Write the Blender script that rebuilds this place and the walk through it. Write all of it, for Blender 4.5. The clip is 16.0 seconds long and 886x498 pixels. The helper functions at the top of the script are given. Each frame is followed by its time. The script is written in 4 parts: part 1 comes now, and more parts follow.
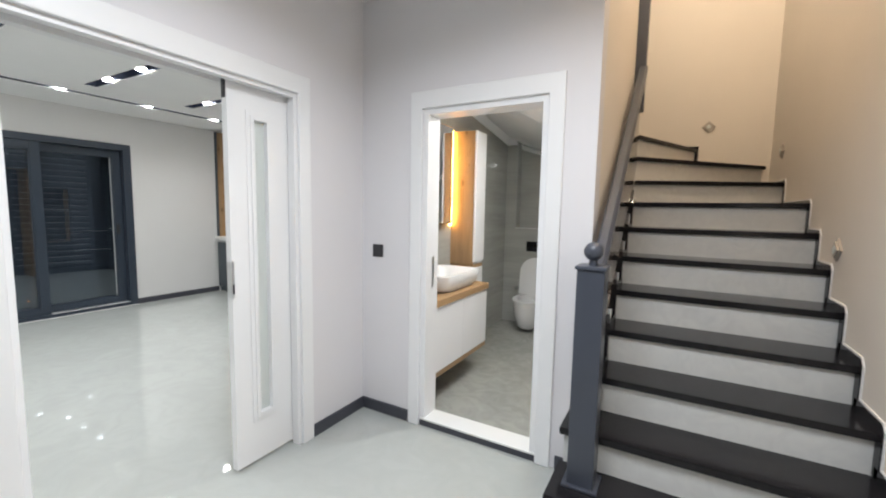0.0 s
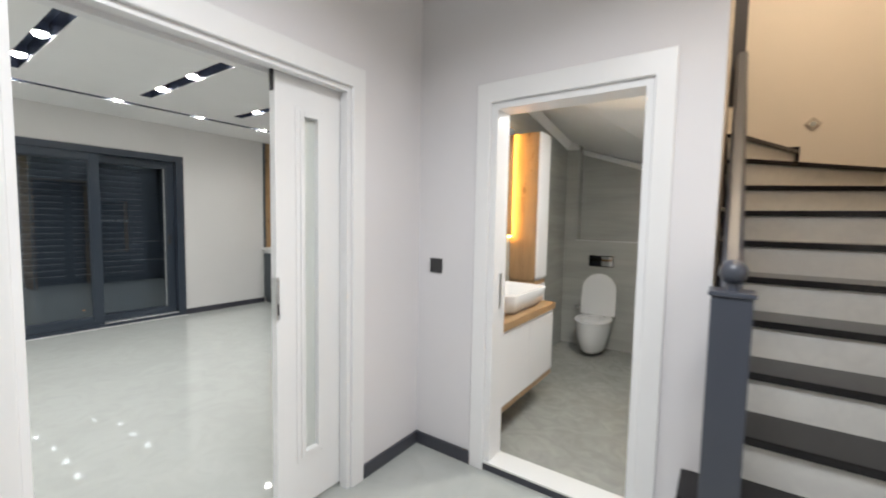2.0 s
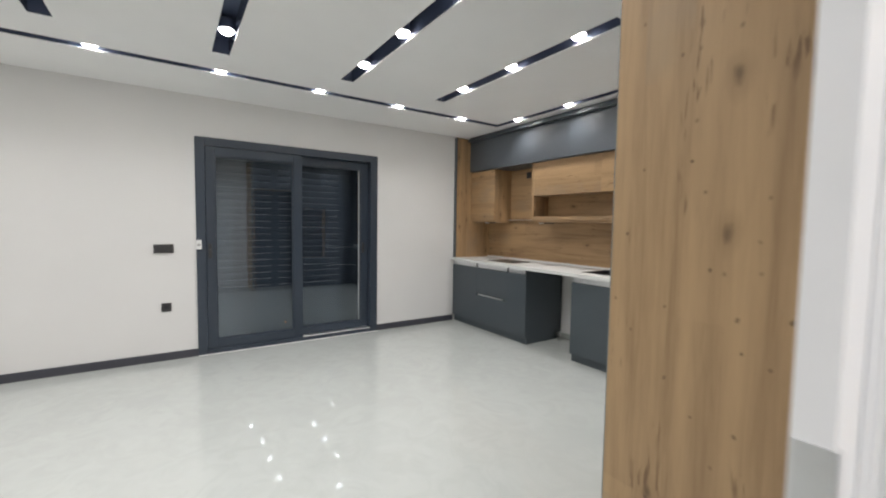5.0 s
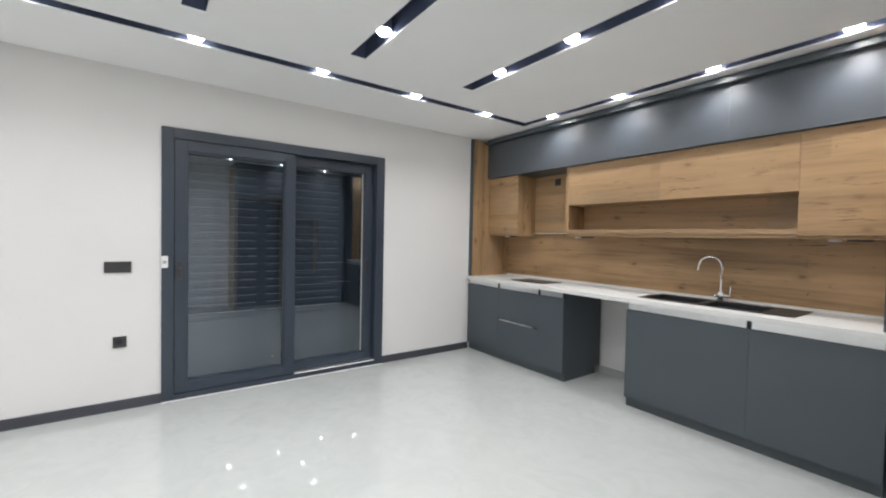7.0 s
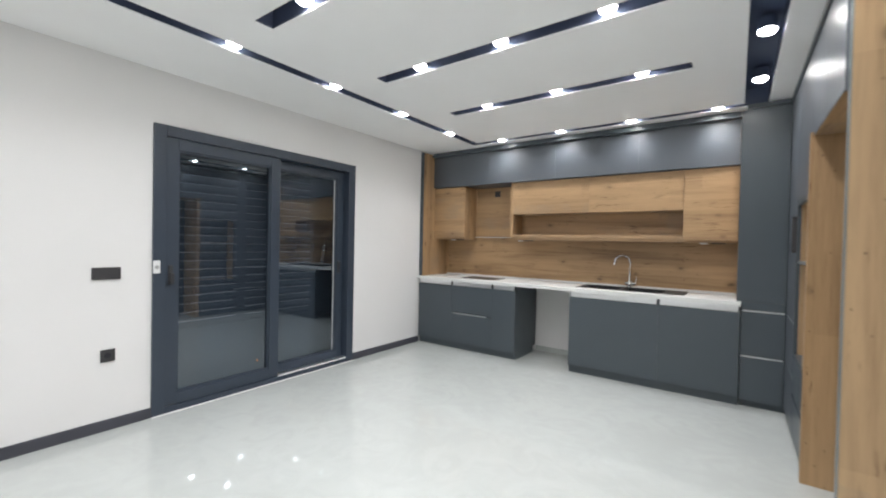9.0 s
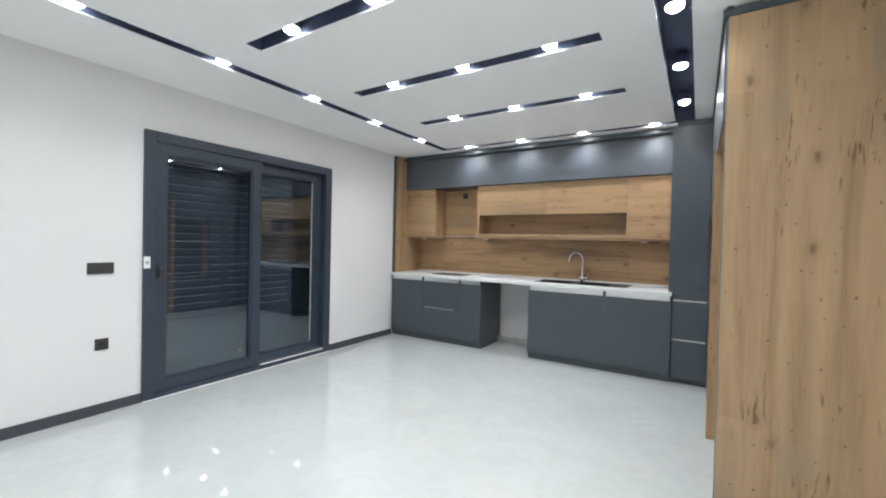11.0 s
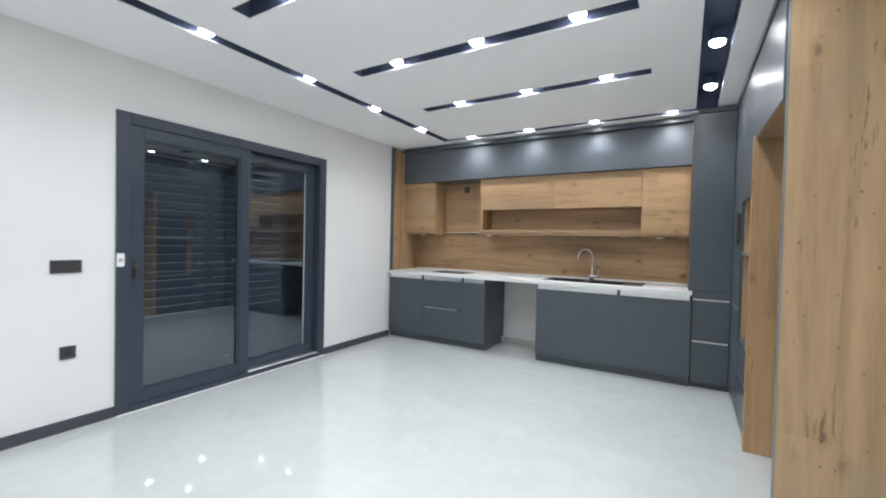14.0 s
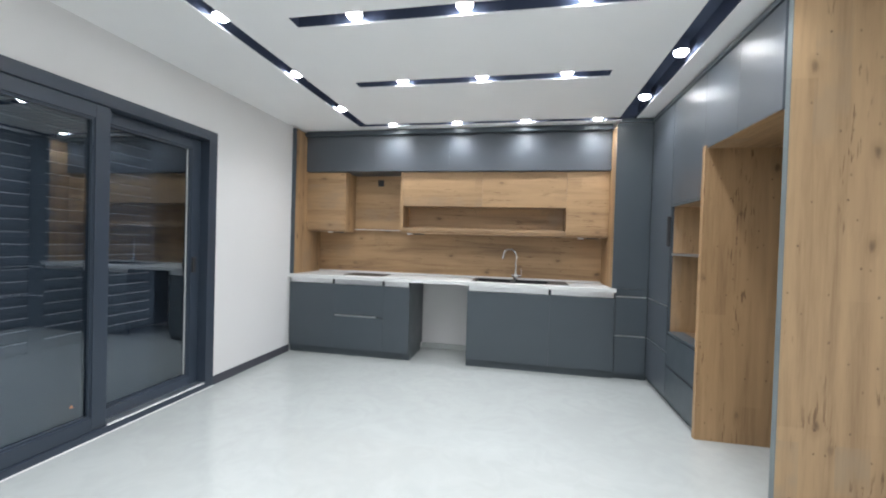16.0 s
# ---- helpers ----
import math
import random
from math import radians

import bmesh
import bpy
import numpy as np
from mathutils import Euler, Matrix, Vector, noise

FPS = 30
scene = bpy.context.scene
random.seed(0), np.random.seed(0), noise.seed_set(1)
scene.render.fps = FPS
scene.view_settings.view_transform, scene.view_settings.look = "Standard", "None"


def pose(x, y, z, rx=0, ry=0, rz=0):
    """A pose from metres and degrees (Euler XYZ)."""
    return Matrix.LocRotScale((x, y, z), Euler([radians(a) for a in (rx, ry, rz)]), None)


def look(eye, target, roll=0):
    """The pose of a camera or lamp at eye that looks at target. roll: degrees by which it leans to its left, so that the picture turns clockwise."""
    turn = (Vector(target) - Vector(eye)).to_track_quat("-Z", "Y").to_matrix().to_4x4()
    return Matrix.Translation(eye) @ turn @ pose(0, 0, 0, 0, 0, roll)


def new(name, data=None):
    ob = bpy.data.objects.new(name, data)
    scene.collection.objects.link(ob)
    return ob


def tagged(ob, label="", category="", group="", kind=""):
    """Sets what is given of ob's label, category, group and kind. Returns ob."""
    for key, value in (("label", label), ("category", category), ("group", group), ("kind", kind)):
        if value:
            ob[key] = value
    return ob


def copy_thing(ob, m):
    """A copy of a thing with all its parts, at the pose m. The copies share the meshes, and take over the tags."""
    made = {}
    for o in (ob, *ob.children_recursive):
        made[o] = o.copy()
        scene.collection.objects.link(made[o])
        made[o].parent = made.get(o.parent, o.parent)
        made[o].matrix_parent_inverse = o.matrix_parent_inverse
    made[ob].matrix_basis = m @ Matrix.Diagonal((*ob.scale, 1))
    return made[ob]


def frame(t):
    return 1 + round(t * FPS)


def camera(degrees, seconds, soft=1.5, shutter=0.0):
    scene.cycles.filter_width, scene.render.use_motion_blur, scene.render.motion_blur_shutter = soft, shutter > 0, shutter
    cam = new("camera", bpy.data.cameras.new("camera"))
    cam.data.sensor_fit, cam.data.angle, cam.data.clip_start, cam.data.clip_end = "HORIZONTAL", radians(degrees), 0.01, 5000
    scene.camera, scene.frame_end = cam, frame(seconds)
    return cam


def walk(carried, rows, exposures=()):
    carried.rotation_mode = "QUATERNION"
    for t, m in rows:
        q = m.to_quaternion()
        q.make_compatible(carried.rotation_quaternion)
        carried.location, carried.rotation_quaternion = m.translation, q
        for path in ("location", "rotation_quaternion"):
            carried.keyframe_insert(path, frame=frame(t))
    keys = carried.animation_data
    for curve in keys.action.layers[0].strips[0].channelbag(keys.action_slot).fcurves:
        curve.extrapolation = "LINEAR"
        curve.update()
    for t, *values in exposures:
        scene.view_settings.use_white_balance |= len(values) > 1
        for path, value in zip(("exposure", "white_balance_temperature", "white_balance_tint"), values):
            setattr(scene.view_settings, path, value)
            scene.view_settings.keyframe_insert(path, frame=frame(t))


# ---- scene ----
cam = camera(95.0, 16.0, soft=2.0, shutter=0.5)
PATH = [
    (0, (0.008, -0.017, 1.439), (-0.97, 1.717, 1.246), 1.1),
    (0.5, (-0.046, -0.008, 1.439), (-1.057, 1.708, 1.258), 1.2),
    (1, (-0.133, -0.012, 1.442), (-1.152, 1.7, 1.27), 1.2),
    (1.5, (-0.202, 0.046, 1.437), (-1.231, 1.753, 1.271), 1.1),
    (2, (-0.317, 0.195, 1.421), (-1.455, 1.834, 1.282), 1.1),
    (2.5, (-0.533, 0.269, 1.387), (-1.832, 1.783, 1.255), 1.1),
    (3, (-0.792, 0.315, 1.396), (-2.23, 1.699, 1.264), 0.9),
    (3.5, (-1.033, 0.458, 1.403), (-2.621, 1.668, 1.273), 0.8),
    (4, (-1.287, 0.513, 1.387), (-2.931, 1.645, 1.264), 1.1),
    (4.2, (-1.400, 0.524, 1.396), (-3.053, 1.642, 1.266), 1.1),
    (6.5, (-2.479, 0.879, 1.391), (-4.143, 1.984, 1.295), 1.1),
    (7, (-2.661, 0.794, 1.393), (-4.287, 1.957, 1.338), 1.2),
    (7.5, (-2.84, 0.556, 1.411), (-4.347, 1.871, 1.376), 1.2),
    (8, (-3.066, 0.312, 1.345), (-4.468, 1.738, 1.311), 1.3),
    (8.5, (-3.131, -0.048, 1.333), (-4.413, 1.486, 1.313), 1.5),
    (9, (-3.063, -0.351, 1.378), (-4.235, 1.269, 1.349), 1.2),
    (9.5, (-2.908, -0.534, 1.38), (-4.006, 1.138, 1.352), 1.2),
    (9.7, (-2.879, -0.572, 1.379), (-3.948, 1.118, 1.355), 1.3),
    (12, (-2.773, -0.657, 1.362), (-3.839, 1.035, 1.329), 1.3),
    (12.5, (-2.754, -0.626, 1.375), (-3.838, 1.054, 1.335), 1.3),
    (13, (-2.827, -0.61, 1.383), (-3.915, 1.068, 1.343), 1.3),
    (13.5, (-2.941, -0.584, 1.359), (-4.003, 1.11, 1.324), 1.4),
    (14, (-3.091, -0.467, 1.343), (-4.115, 1.251, 1.304), 1.3),
    (14.5, (-3.294, -0.376, 1.341), (-4.171, 1.421, 1.322), 1.5),
    (15, (-3.49, -0.414, 1.335), (-4.208, 1.453, 1.319), 1.6),
    (15.5, (-3.738, -0.368, 1.296), (-4.271, 1.559, 1.279), 1.6),
    (16, (-3.956, -0.307, 1.338), (-4.342, 1.655, 1.306), 1.7),
]
walk(cam, [(t, look(eye, target, roll)) for t, eye, target, roll in PATH], [(0, -0.14, 6400, 8), (4, -0.27, 6780, 9), (6.5, 0.04, 6350, 11), (7.5, 0.10, 6450, 10), (9.5, 0.17, 6300, 10), (12, 0.14, 6050, 8), (16, 0.28, 6050, 9)])


# ---- light ----
world = bpy.data.worlds.new("night")
scene.world = world
world.use_nodes = True
world.node_tree.nodes["Background"].inputs[0].default_value = (0.012, 0.015, 0.022, 1)
world.node_tree.nodes["Background"].inputs[1].default_value = 0.3
SPOT_W, SPOT_COLOUR = 21.0, (1.0, 0.985, 0.985)
HALL_W, STAIR_W, TOILET_W = 55.0, 100.0, 22.0


def lamp(name, kind, m, watts, colour, **more):
    data = bpy.data.lights.new(name, kind)
    data.energy, data.color = watts, colour
    if kind == "SPOT":
        data.spot_size, data.spot_blend, data.shadow_soft_size = radians(more["angle"]), more["blend"], more["size"]
    elif kind == "AREA":
        data.shape, data.size, data.size_y = "RECTANGLE", more["size"], more["size_y"]
    else:
        data.shadow_soft_size = more["size"]
    ob = new(name, data)
    ob.matrix_world = m
    return ob


# ---- materials ----
def material(name, colour, rough=0.5, metal=0.0, vary=0.0, vary_scale=3.0, bump=0.0, bump_scale=200.0, emit=None, strength=0.0, coat=0.0, spec=0.5, rough_vary=0.0):
    """A principled surface with a slow colour drift, a patchy gloss and a fine relief."""
    m = bpy.data.materials.new(name)
    m.use_nodes = True
    nt = m.node_tree
    b = nt.nodes["Principled BSDF"]
    b.inputs["Base Color"].default_value = (*colour, 1)
    b.inputs["Roughness"].default_value = rough
    b.inputs["Metallic"].default_value = metal
    b.inputs["Specular IOR Level"].default_value = spec
    b.inputs["Coat Weight"].default_value = coat
    b.inputs["Coat Roughness"].default_value = 0.06
    tc = nt.nodes.new("ShaderNodeTexCoord")
    if vary:
        n = nt.nodes.new("ShaderNodeTexNoise")
        n.inputs["Scale"].default_value, n.inputs["Detail"].default_value = vary_scale, 6
        r = nt.nodes.new("ShaderNodeValToRGB")
        r.color_ramp.elements[0].position, r.color_ramp.elements[1].position = 0.3, 0.7
        r.color_ramp.elements[0].color = (*[c * (1 - vary) for c in colour], 1)
        r.color_ramp.elements[1].color = (*[min(1, c * (1 + vary)) for c in colour], 1)
        nt.links.new(tc.outputs["Object"], n.inputs["Vector"])
        nt.links.new(n.outputs["Fac"], r.inputs["Fac"])
        nt.links.new(r.outputs["Color"], b.inputs["Base Color"])
    if rough_vary:
        n3 = nt.nodes.new("ShaderNodeTexNoise")
        n3.inputs["Scale"].default_value, n3.inputs["Detail"].default_value = 5.0, 5
        mr = nt.nodes.new("ShaderNodeMapRange")
        mr.inputs["From Min"].default_value, mr.inputs["From Max"].default_value = 0.3, 0.7
        mr.inputs["To Min"].default_value, mr.inputs["To Max"].default_value = rough - rough_vary, rough + rough_vary
        nt.links.new(tc.outputs["Object"], n3.inputs["Vector"])
        nt.links.new(n3.outputs["Fac"], mr.inputs["Value"])
        nt.links.new(mr.outputs["Result"], b.inputs["Roughness"])
    if bump:
        n2 = nt.nodes.new("ShaderNodeTexNoise")
        n2.inputs["Scale"].default_value, n2.inputs["Detail"].default_value = bump_scale, 3
        bp = nt.nodes.new("ShaderNodeBump")
        bp.inputs["Strength"].default_value, bp.inputs["Distance"].default_value = bump, 0.002
        nt.links.new(tc.outputs["Object"], n2.inputs["Vector"])
        nt.links.new(n2.outputs["Fac"], bp.inputs["Height"])
        nt.links.new(bp.outputs["Normal"], b.inputs["Normal"])
    if emit:
        b.inputs["Emission Color"].default_value = (*emit, 1)
        b.inputs["Emission Strength"].default_value = strength
    return m


def oak(name, axis, dark=(0.235, 0.140, 0.069), light=(0.465, 0.298, 0.152), grey=(0.29, 0.205, 0.130), seed=0.0):
    """Knotty oak veneer with its grain along axis 0, 1 or 2, laid in staves, with knots, pin knots and short dark flecks."""
    m = bpy.data.materials.new(name)
    m.use_nodes = True
    nt = m.node_tree
    b = nt.nodes["Principled BSDF"]
    b.inputs["Roughness"].default_value = 0.5
    tc = nt.nodes.new("ShaderNodeTexCoord")
    sp = nt.nodes.new("ShaderNodeSeparateXYZ")
    nt.links.new(tc.outputs["Object"], sp.inputs[0])

    def maths(op, a, c=None, clamp=False):
        x = nt.nodes.new("ShaderNodeMath")
        x.operation, x.use_clamp = op, clamp
        for k, v in enumerate((a, c)):
            if isinstance(v, (int, float)):
                x.inputs[k].default_value = v
            elif v is not None:
                nt.links.new(v, x.inputs[k])
        return x.outputs[0]

    # each board starts elsewhere in the veneer
    board = nt.nodes.new("ShaderNodeObjectInfo")
    along = maths("ADD", maths("ADD", sp.outputs[axis], seed), maths("MULTIPLY", board.outputs["Random"], 9.0))
    others = [k for k in range(3) if k != axis]
    across = maths("ADD", sp.outputs[others[0]], sp.outputs[others[1]])

    def plane(su, sv):
        """The veneer's own plane: along the grain and across it."""
        c = nt.nodes.new("ShaderNodeCombineXYZ")
        nt.links.new(maths("MULTIPLY", along, su), c.inputs[0])
        nt.links.new(maths("MULTIPLY", across, sv), c.inputs[1])
        return c.outputs[0]

    def noise(su, sv, detail, rough=0.55, distort=0.0):
        n = nt.nodes.new("ShaderNodeTexNoise")
        n.noise_dimensions = "2D"
        n.inputs["Scale"].default_value = 1.0
        n.inputs["Detail"].default_value, n.inputs["Roughness"].default_value, n.inputs["Distortion"].default_value = detail, rough, distort
        nt.links.new(plane(su, sv), n.inputs["Vector"])
        return n.outputs["Fac"]

    def spread(v, lo, hi, to_lo, to_hi):
        r = nt.nodes.new("ShaderNodeMapRange")
        for k, val in zip(("From Min", "From Max", "To Min", "To Max"), (lo, hi, to_lo, to_hi)):
            r.inputs[k].default_value = val
        nt.links.new(v, r.inputs["Value"])
        return r.outputs["Result"]

    def staves(length, width, shift):
        br = nt.nodes.new("ShaderNodeTexBrick")
        br.inputs["Color1"].default_value, br.inputs["Color2"].default_value = (0, 0, 0, 1), (1, 1, 1, 1)
        br.inputs["Scale"].default_value, br.inputs["Mortar Size"].default_value = 1.0, 0.0
        br.inputs["Brick Width"].default_value, br.inputs["Row Height"].default_value = length, width
        br.offset, br.offset_frequency = 0.37, 3
        c = nt.nodes.new("ShaderNodeCombineXYZ")
        wob = spread(noise(1.3, 6.0, 2), 0.0, 1.0, -0.010, 0.010)
        nt.links.new(maths("ADD", along, shift), c.inputs[0])
        nt.links.new(maths("ADD", maths("ADD", across, wob), shift * 0.7), c.inputs[1])
        nt.links.new(c.outputs[0], br.inputs["Vector"])
        return br.outputs["Color"]

    def knots(scale, squeeze, core, rim, share):
        """Round marks scattered in the plane: 1 in the core, falling off to the rim."""
        vo = nt.nodes.new("ShaderNodeTexVoronoi")
        vo.voronoi_dimensions = "2D"
        vo.inputs["Scale"].default_value = 1.0
        wob = nt.nodes.new("ShaderNodeTexNoise")
        wob.noise_dimensions = "2D"
        wob.inputs["Scale"].default_value, wob.inputs["Detail"].default_value = 5.0, 3
        p = plane(scale * squeeze, scale)
        nt.links.new(p, wob.inputs["Vector"])
        off = nt.nodes.new("ShaderNodeVectorMath")
        off.operation = "MULTIPLY_ADD"
        off.inputs[1].default_value = (0.09, 0.09, 0.0)
        nt.links.new(wob.outputs["Color"], off.inputs[0])
        nt.links.new(p, off.inputs[2])
        nt.links.new(off.outputs["Vector"], vo.inputs["Vector"])
        pick = nt.nodes.new("ShaderNodeSeparateColor")
        nt.links.new(vo.outputs["Color"], pick.inputs["Color"])
        some = maths("LESS_THAN", pick.outputs[0], share)
        depth = spread(pick.outputs[1], 0.0, 1.0, 0.45, 1.0)
        return maths("MULTIPLY", maths("MULTIPLY", spread(vo.outputs["Distance"], core, rim, 1.0, 0.0), some), depth)

    tone = maths("MULTIPLY", staves(1.7, 0.125, 0.0), 0.13)
    tone = maths("ADD", tone, maths("MULTIPLY", noise(0.8, 11.0, 3, 0.5, 0.5), 0.50))
    tone = maths("ADD", tone, maths("MULTIPLY", noise(2.5, 42.0, 3, 0.6, 0.6), 0.20))
    fine = noise(6.0, 190.0, 3, 0.7)
    tone = maths("ADD", tone, maths("MULTIPLY", fine, 0.16))
    ramp = nt.nodes.new("ShaderNodeValToRGB")
    ramp.color_ramp.elements[0].position, ramp.color_ramp.elements[0].color = 0.30, (*dark, 1)
    ramp.color_ramp.elements[1].position, ramp.color_ramp.elements[1].color = 0.70, (*light, 1)
    mid = ramp.color_ramp.elements.new(0.49)
    mid.color = (*[0.36 * d + 0.64 * e for d, e in zip(dark, light)], 1)
    nt.links.new(tone, ramp.inputs["Fac"])

    def mixed(fac, under_colour, colour):
        x = nt.nodes.new("ShaderNodeMix")
        x.data_type = "RGBA"
        x.inputs[7].default_value = (*colour, 1)
        nt.links.new(fac, x.inputs[0])
        nt.links.new(under_colour, x.inputs[6])
        return x.outputs[2]

    # greyish staves with a cross figure, then flecks, halos, knots and pin knots
    smoky = maths("MULTIPLY", spread(staves(2.3, 0.15, 3.7), 0.60, 0.95, 0.0, 0.6), spread(noise(4.5, 5.0, 3, 0.5), 0.40, 0.62, 0.1, 1.0))
    col = mixed(smoky, ramp.outputs["Color"], grey)
    flecks = maths("MULTIPLY", spread(noise(7.0, 60.0, 2, 0.5, 0.3), 0.60, 0.70, 0.0, 0.75), spread(noise(2.2, 5.0, 2, 0.5), 0.57, 0.67, 0.0, 1.0))
    col = mixed(flecks, col, (0.12, 0.062, 0.028))
    col = mixed(maths("MULTIPLY", knots(4.2, 0.55, 0.03, 0.19, 0.42), 0.38), col, (0.15, 0.082, 0.036))
    col = mixed(maths("MULTIPLY", knots(4.2, 0.55, 0.02, 0.085, 0.42), 0.72), col, (0.075, 0.044, 0.022))
    col = mixed(maths("MULTIPLY", knots(11.0, 0.8, 0.03, 0.08, 0.28), 0.75), col, (0.08, 0.046, 0.023))
    nt.links.new(col, b.inputs["Base Color"])
    bp = nt.nodes.new("ShaderNodeBump")
    bp.inputs["Strength"].default_value, bp.inputs["Distance"].default_value = 0.15, 0.001
    nt.links.new(fine, bp.inputs["Height"])
    nt.links.new(bp.outputs["Normal"], b.inputs["Normal"])
    return m


def stone(name, colour, vein, rough, scale=1.3, amount=0.5, spec=0.5):
    """Polished stone or porcelain: drifting clouds with faint veins."""
    m = material(name, colour, rough, spec=spec)
    nt = m.node_tree
    b = nt.nodes["Principled BSDF"]
    tc = nt.nodes.new("ShaderNodeTexCoord")
    n = nt.nodes.new("ShaderNodeTexNoise")
    n.inputs["Scale"].default_value, n.inputs["Detail"].default_value, n.inputs["Distortion"].default_value = scale, 8, 1.2
    w = nt.nodes.new("ShaderNodeTexNoise")
    w.inputs["Scale"].default_value, w.inputs["Detail"].default_value, w.inputs["Distortion"].default_value = scale * 3.7, 10, 2.5
    ad = nt.nodes.new("ShaderNodeMath")
    ad.operation = "MULTIPLY"
    r = nt.nodes.new("ShaderNodeValToRGB")
    r.color_ramp.elements[0].position, r.color_ramp.elements[0].color = 0.16, (*[v * amount + c * (1 - amount) for v, c in zip(vein, colour)], 1)
    r.color_ramp.elements[1].position, r.color_ramp.elements[1].color = 0.34, (*colour, 1)
    for k in (n, w):
        nt.links.new(tc.outputs["Object"], k.inputs["Vector"])
    nt.links.new(n.outputs["Fac"], ad.inputs[0])
    nt.links.new(w.outputs["Fac"], ad.inputs[1])
    nt.links.new(ad.outputs[0], r.inputs["Fac"])
    nt.links.new(r.outputs["Color"], b.inputs["Base Color"])
    return m


def veined_tile(name, colour, vein, rough, axis=0):
    """Polished stone-look tile with soft level bands and fine drawn-out veins."""
    m = material(name, colour, rough)
    nt = m.node_tree
    b = nt.nodes["Principled BSDF"]
    tc = nt.nodes.new("ShaderNodeTexCoord")
    total = None
    for long, short, share in ((0.7, 7.0, 0.55), (2.2, 30.0, 0.3), (3.0, 3.0, 0.15)):
        mp = nt.nodes.new("ShaderNodeMapping")
        mp.inputs["Scale"].default_value = (long, long, short) if axis == 0 else (long, short, long)
        nt.links.new(tc.outputs["Object"], mp.inputs["Vector"])
        n = nt.nodes.new("ShaderNodeTexNoise")
        n.inputs["Scale"].default_value, n.inputs["Detail"].default_value, n.inputs["Distortion"].default_value = 1.0, 5, 0.7
        nt.links.new(mp.outputs["Vector"], n.inputs["Vector"])
        x = nt.nodes.new("ShaderNodeMath")
        x.operation = "MULTIPLY_ADD"
        x.inputs[1].default_value = share
        nt.links.new(n.outputs["Fac"], x.inputs[0])
        if total is None:
            x.inputs[2].default_value = 0.0
        else:
            nt.links.new(total, x.inputs[2])
        total = x.outputs[0]
    r = nt.nodes.new("ShaderNodeValToRGB")
    r.color_ramp.elements[0].position, r.color_ramp.elements[0].color = 0.40, (*vein, 1)
    r.color_ramp.elements[1].position, r.color_ramp.elements[1].color = 0.60, (*colour, 1)
    nt.links.new(total, r.inputs["Fac"])
    nt.links.new(r.outputs["Color"], b.inputs["Base Color"])
    return m


def clear_glass(name, tint, rough=0.0, ior=1.5):
    m = material(name, tint, rough)
    b = m.node_tree.nodes["Principled BSDF"]
    b.inputs["Transmission Weight"].default_value = 1.0
    b.inputs["IOR"].default_value = ior
    return m


WALL = material("warm_white_paint", (0.71, 0.702, 0.695), 0.7, vary=0.015, vary_scale=1.5, bump=0.12, bump_scale=350)
HALL_PAINT = material("cool_white_paint", (0.74, 0.725, 0.745), 0.65, vary=0.015, vary_scale=1.5, bump=0.12, bump_scale=350)
STAIR_PAINT = material("cream_paint", (0.76, 0.705, 0.64), 0.6, vary=0.02, vary_scale=1.5, bump=0.15, bump_scale=300)
CEILING = material("ceiling_paint", (0.90, 0.90, 0.90), 0.75, vary=0.01, bump=0.05, bump_scale=300)
FLOOR = stone("polished_porcelain", (0.445, 0.466, 0.450), (0.388, 0.406, 0.390), 0.015, 1.1, 0.5, 0.6)
SKIRT = material("anthracite_skirting", (0.05, 0.052, 0.066), 0.35, vary=0.05)
FRONT = material("anthracite_lacquer", (0.059, 0.073, 0.085), 0.36, vary=0.03, rough_vary=0.04, bump=0.04, bump_scale=500)
UPPER = material("anthracite_satin_lacquer", (0.066, 0.077, 0.092), 0.37, vary=0.02, spec=0.85)
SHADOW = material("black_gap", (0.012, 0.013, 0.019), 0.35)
SLOT_BACK = material("navy_slot_backing", (0.072, 0.090, 0.140), 0.8, spec=0.1)
SLOT = material("navy_black_slot_lining", (0.055, 0.068, 0.11), 0.25)
ALU = material("anthracite_aluminium", (0.034, 0.046, 0.066), 0.36, vary=0.04, bump=0.06, bump_scale=700)
SILVER = material("brushed_aluminium", (0.75, 0.76, 0.77), 0.32, 1.0, vary=0.04, vary_scale=20)
CHROME = material("chrome", (0.82, 0.83, 0.84), 0.06, 1.0)
OAK_H = oak("oak_grain_across", 0)
OAK_V = oak("oak_grain_upright", 2)
# same oak, lightened: lamp glare on the end panel is put into its colour
OAK_SHEEN = oak("oak_grain_upright_sheen", 2, (0.285, 0.180, 0.094), (0.485, 0.328, 0.178), (0.32, 0.245, 0.165), 0.35)
OAK_D = oak("oak_grain_deep", 1)
QUARTZ = stone("white_quartz", (0.68, 0.69, 0.675), (0.62, 0.63, 0.62), 0.36, 12.0, 0.12)
SILL = material("white_marble_sill", (0.80, 0.80, 0.79), 0.25, vary=0.02)
BLACK_GLASS = material("black_glass", (0.008, 0.008, 0.009), 0.05)
EDGE_BAND = material("grey_edge_band", (0.15, 0.175, 0.18), 0.45, vary=0.04)
HOB_GLASS = material("black_hob_glass", (0.010, 0.010, 0.011), 0.28, spec=0.15)
COMPOSITE = material("black_composite", (0.016, 0.016, 0.018), 0.4, vary=0.2, vary_scale=60)
DOOR_WHITE = material("white_lacquer", (0.83, 0.83, 0.84), 0.3, vary=0.012, vary_scale=2.0, bump=0.03, bump_scale=90)
GRANITE = material("black_granite", (0.014, 0.013, 0.015), 0.14, vary=0.35, vary_scale=160, spec=0.3)
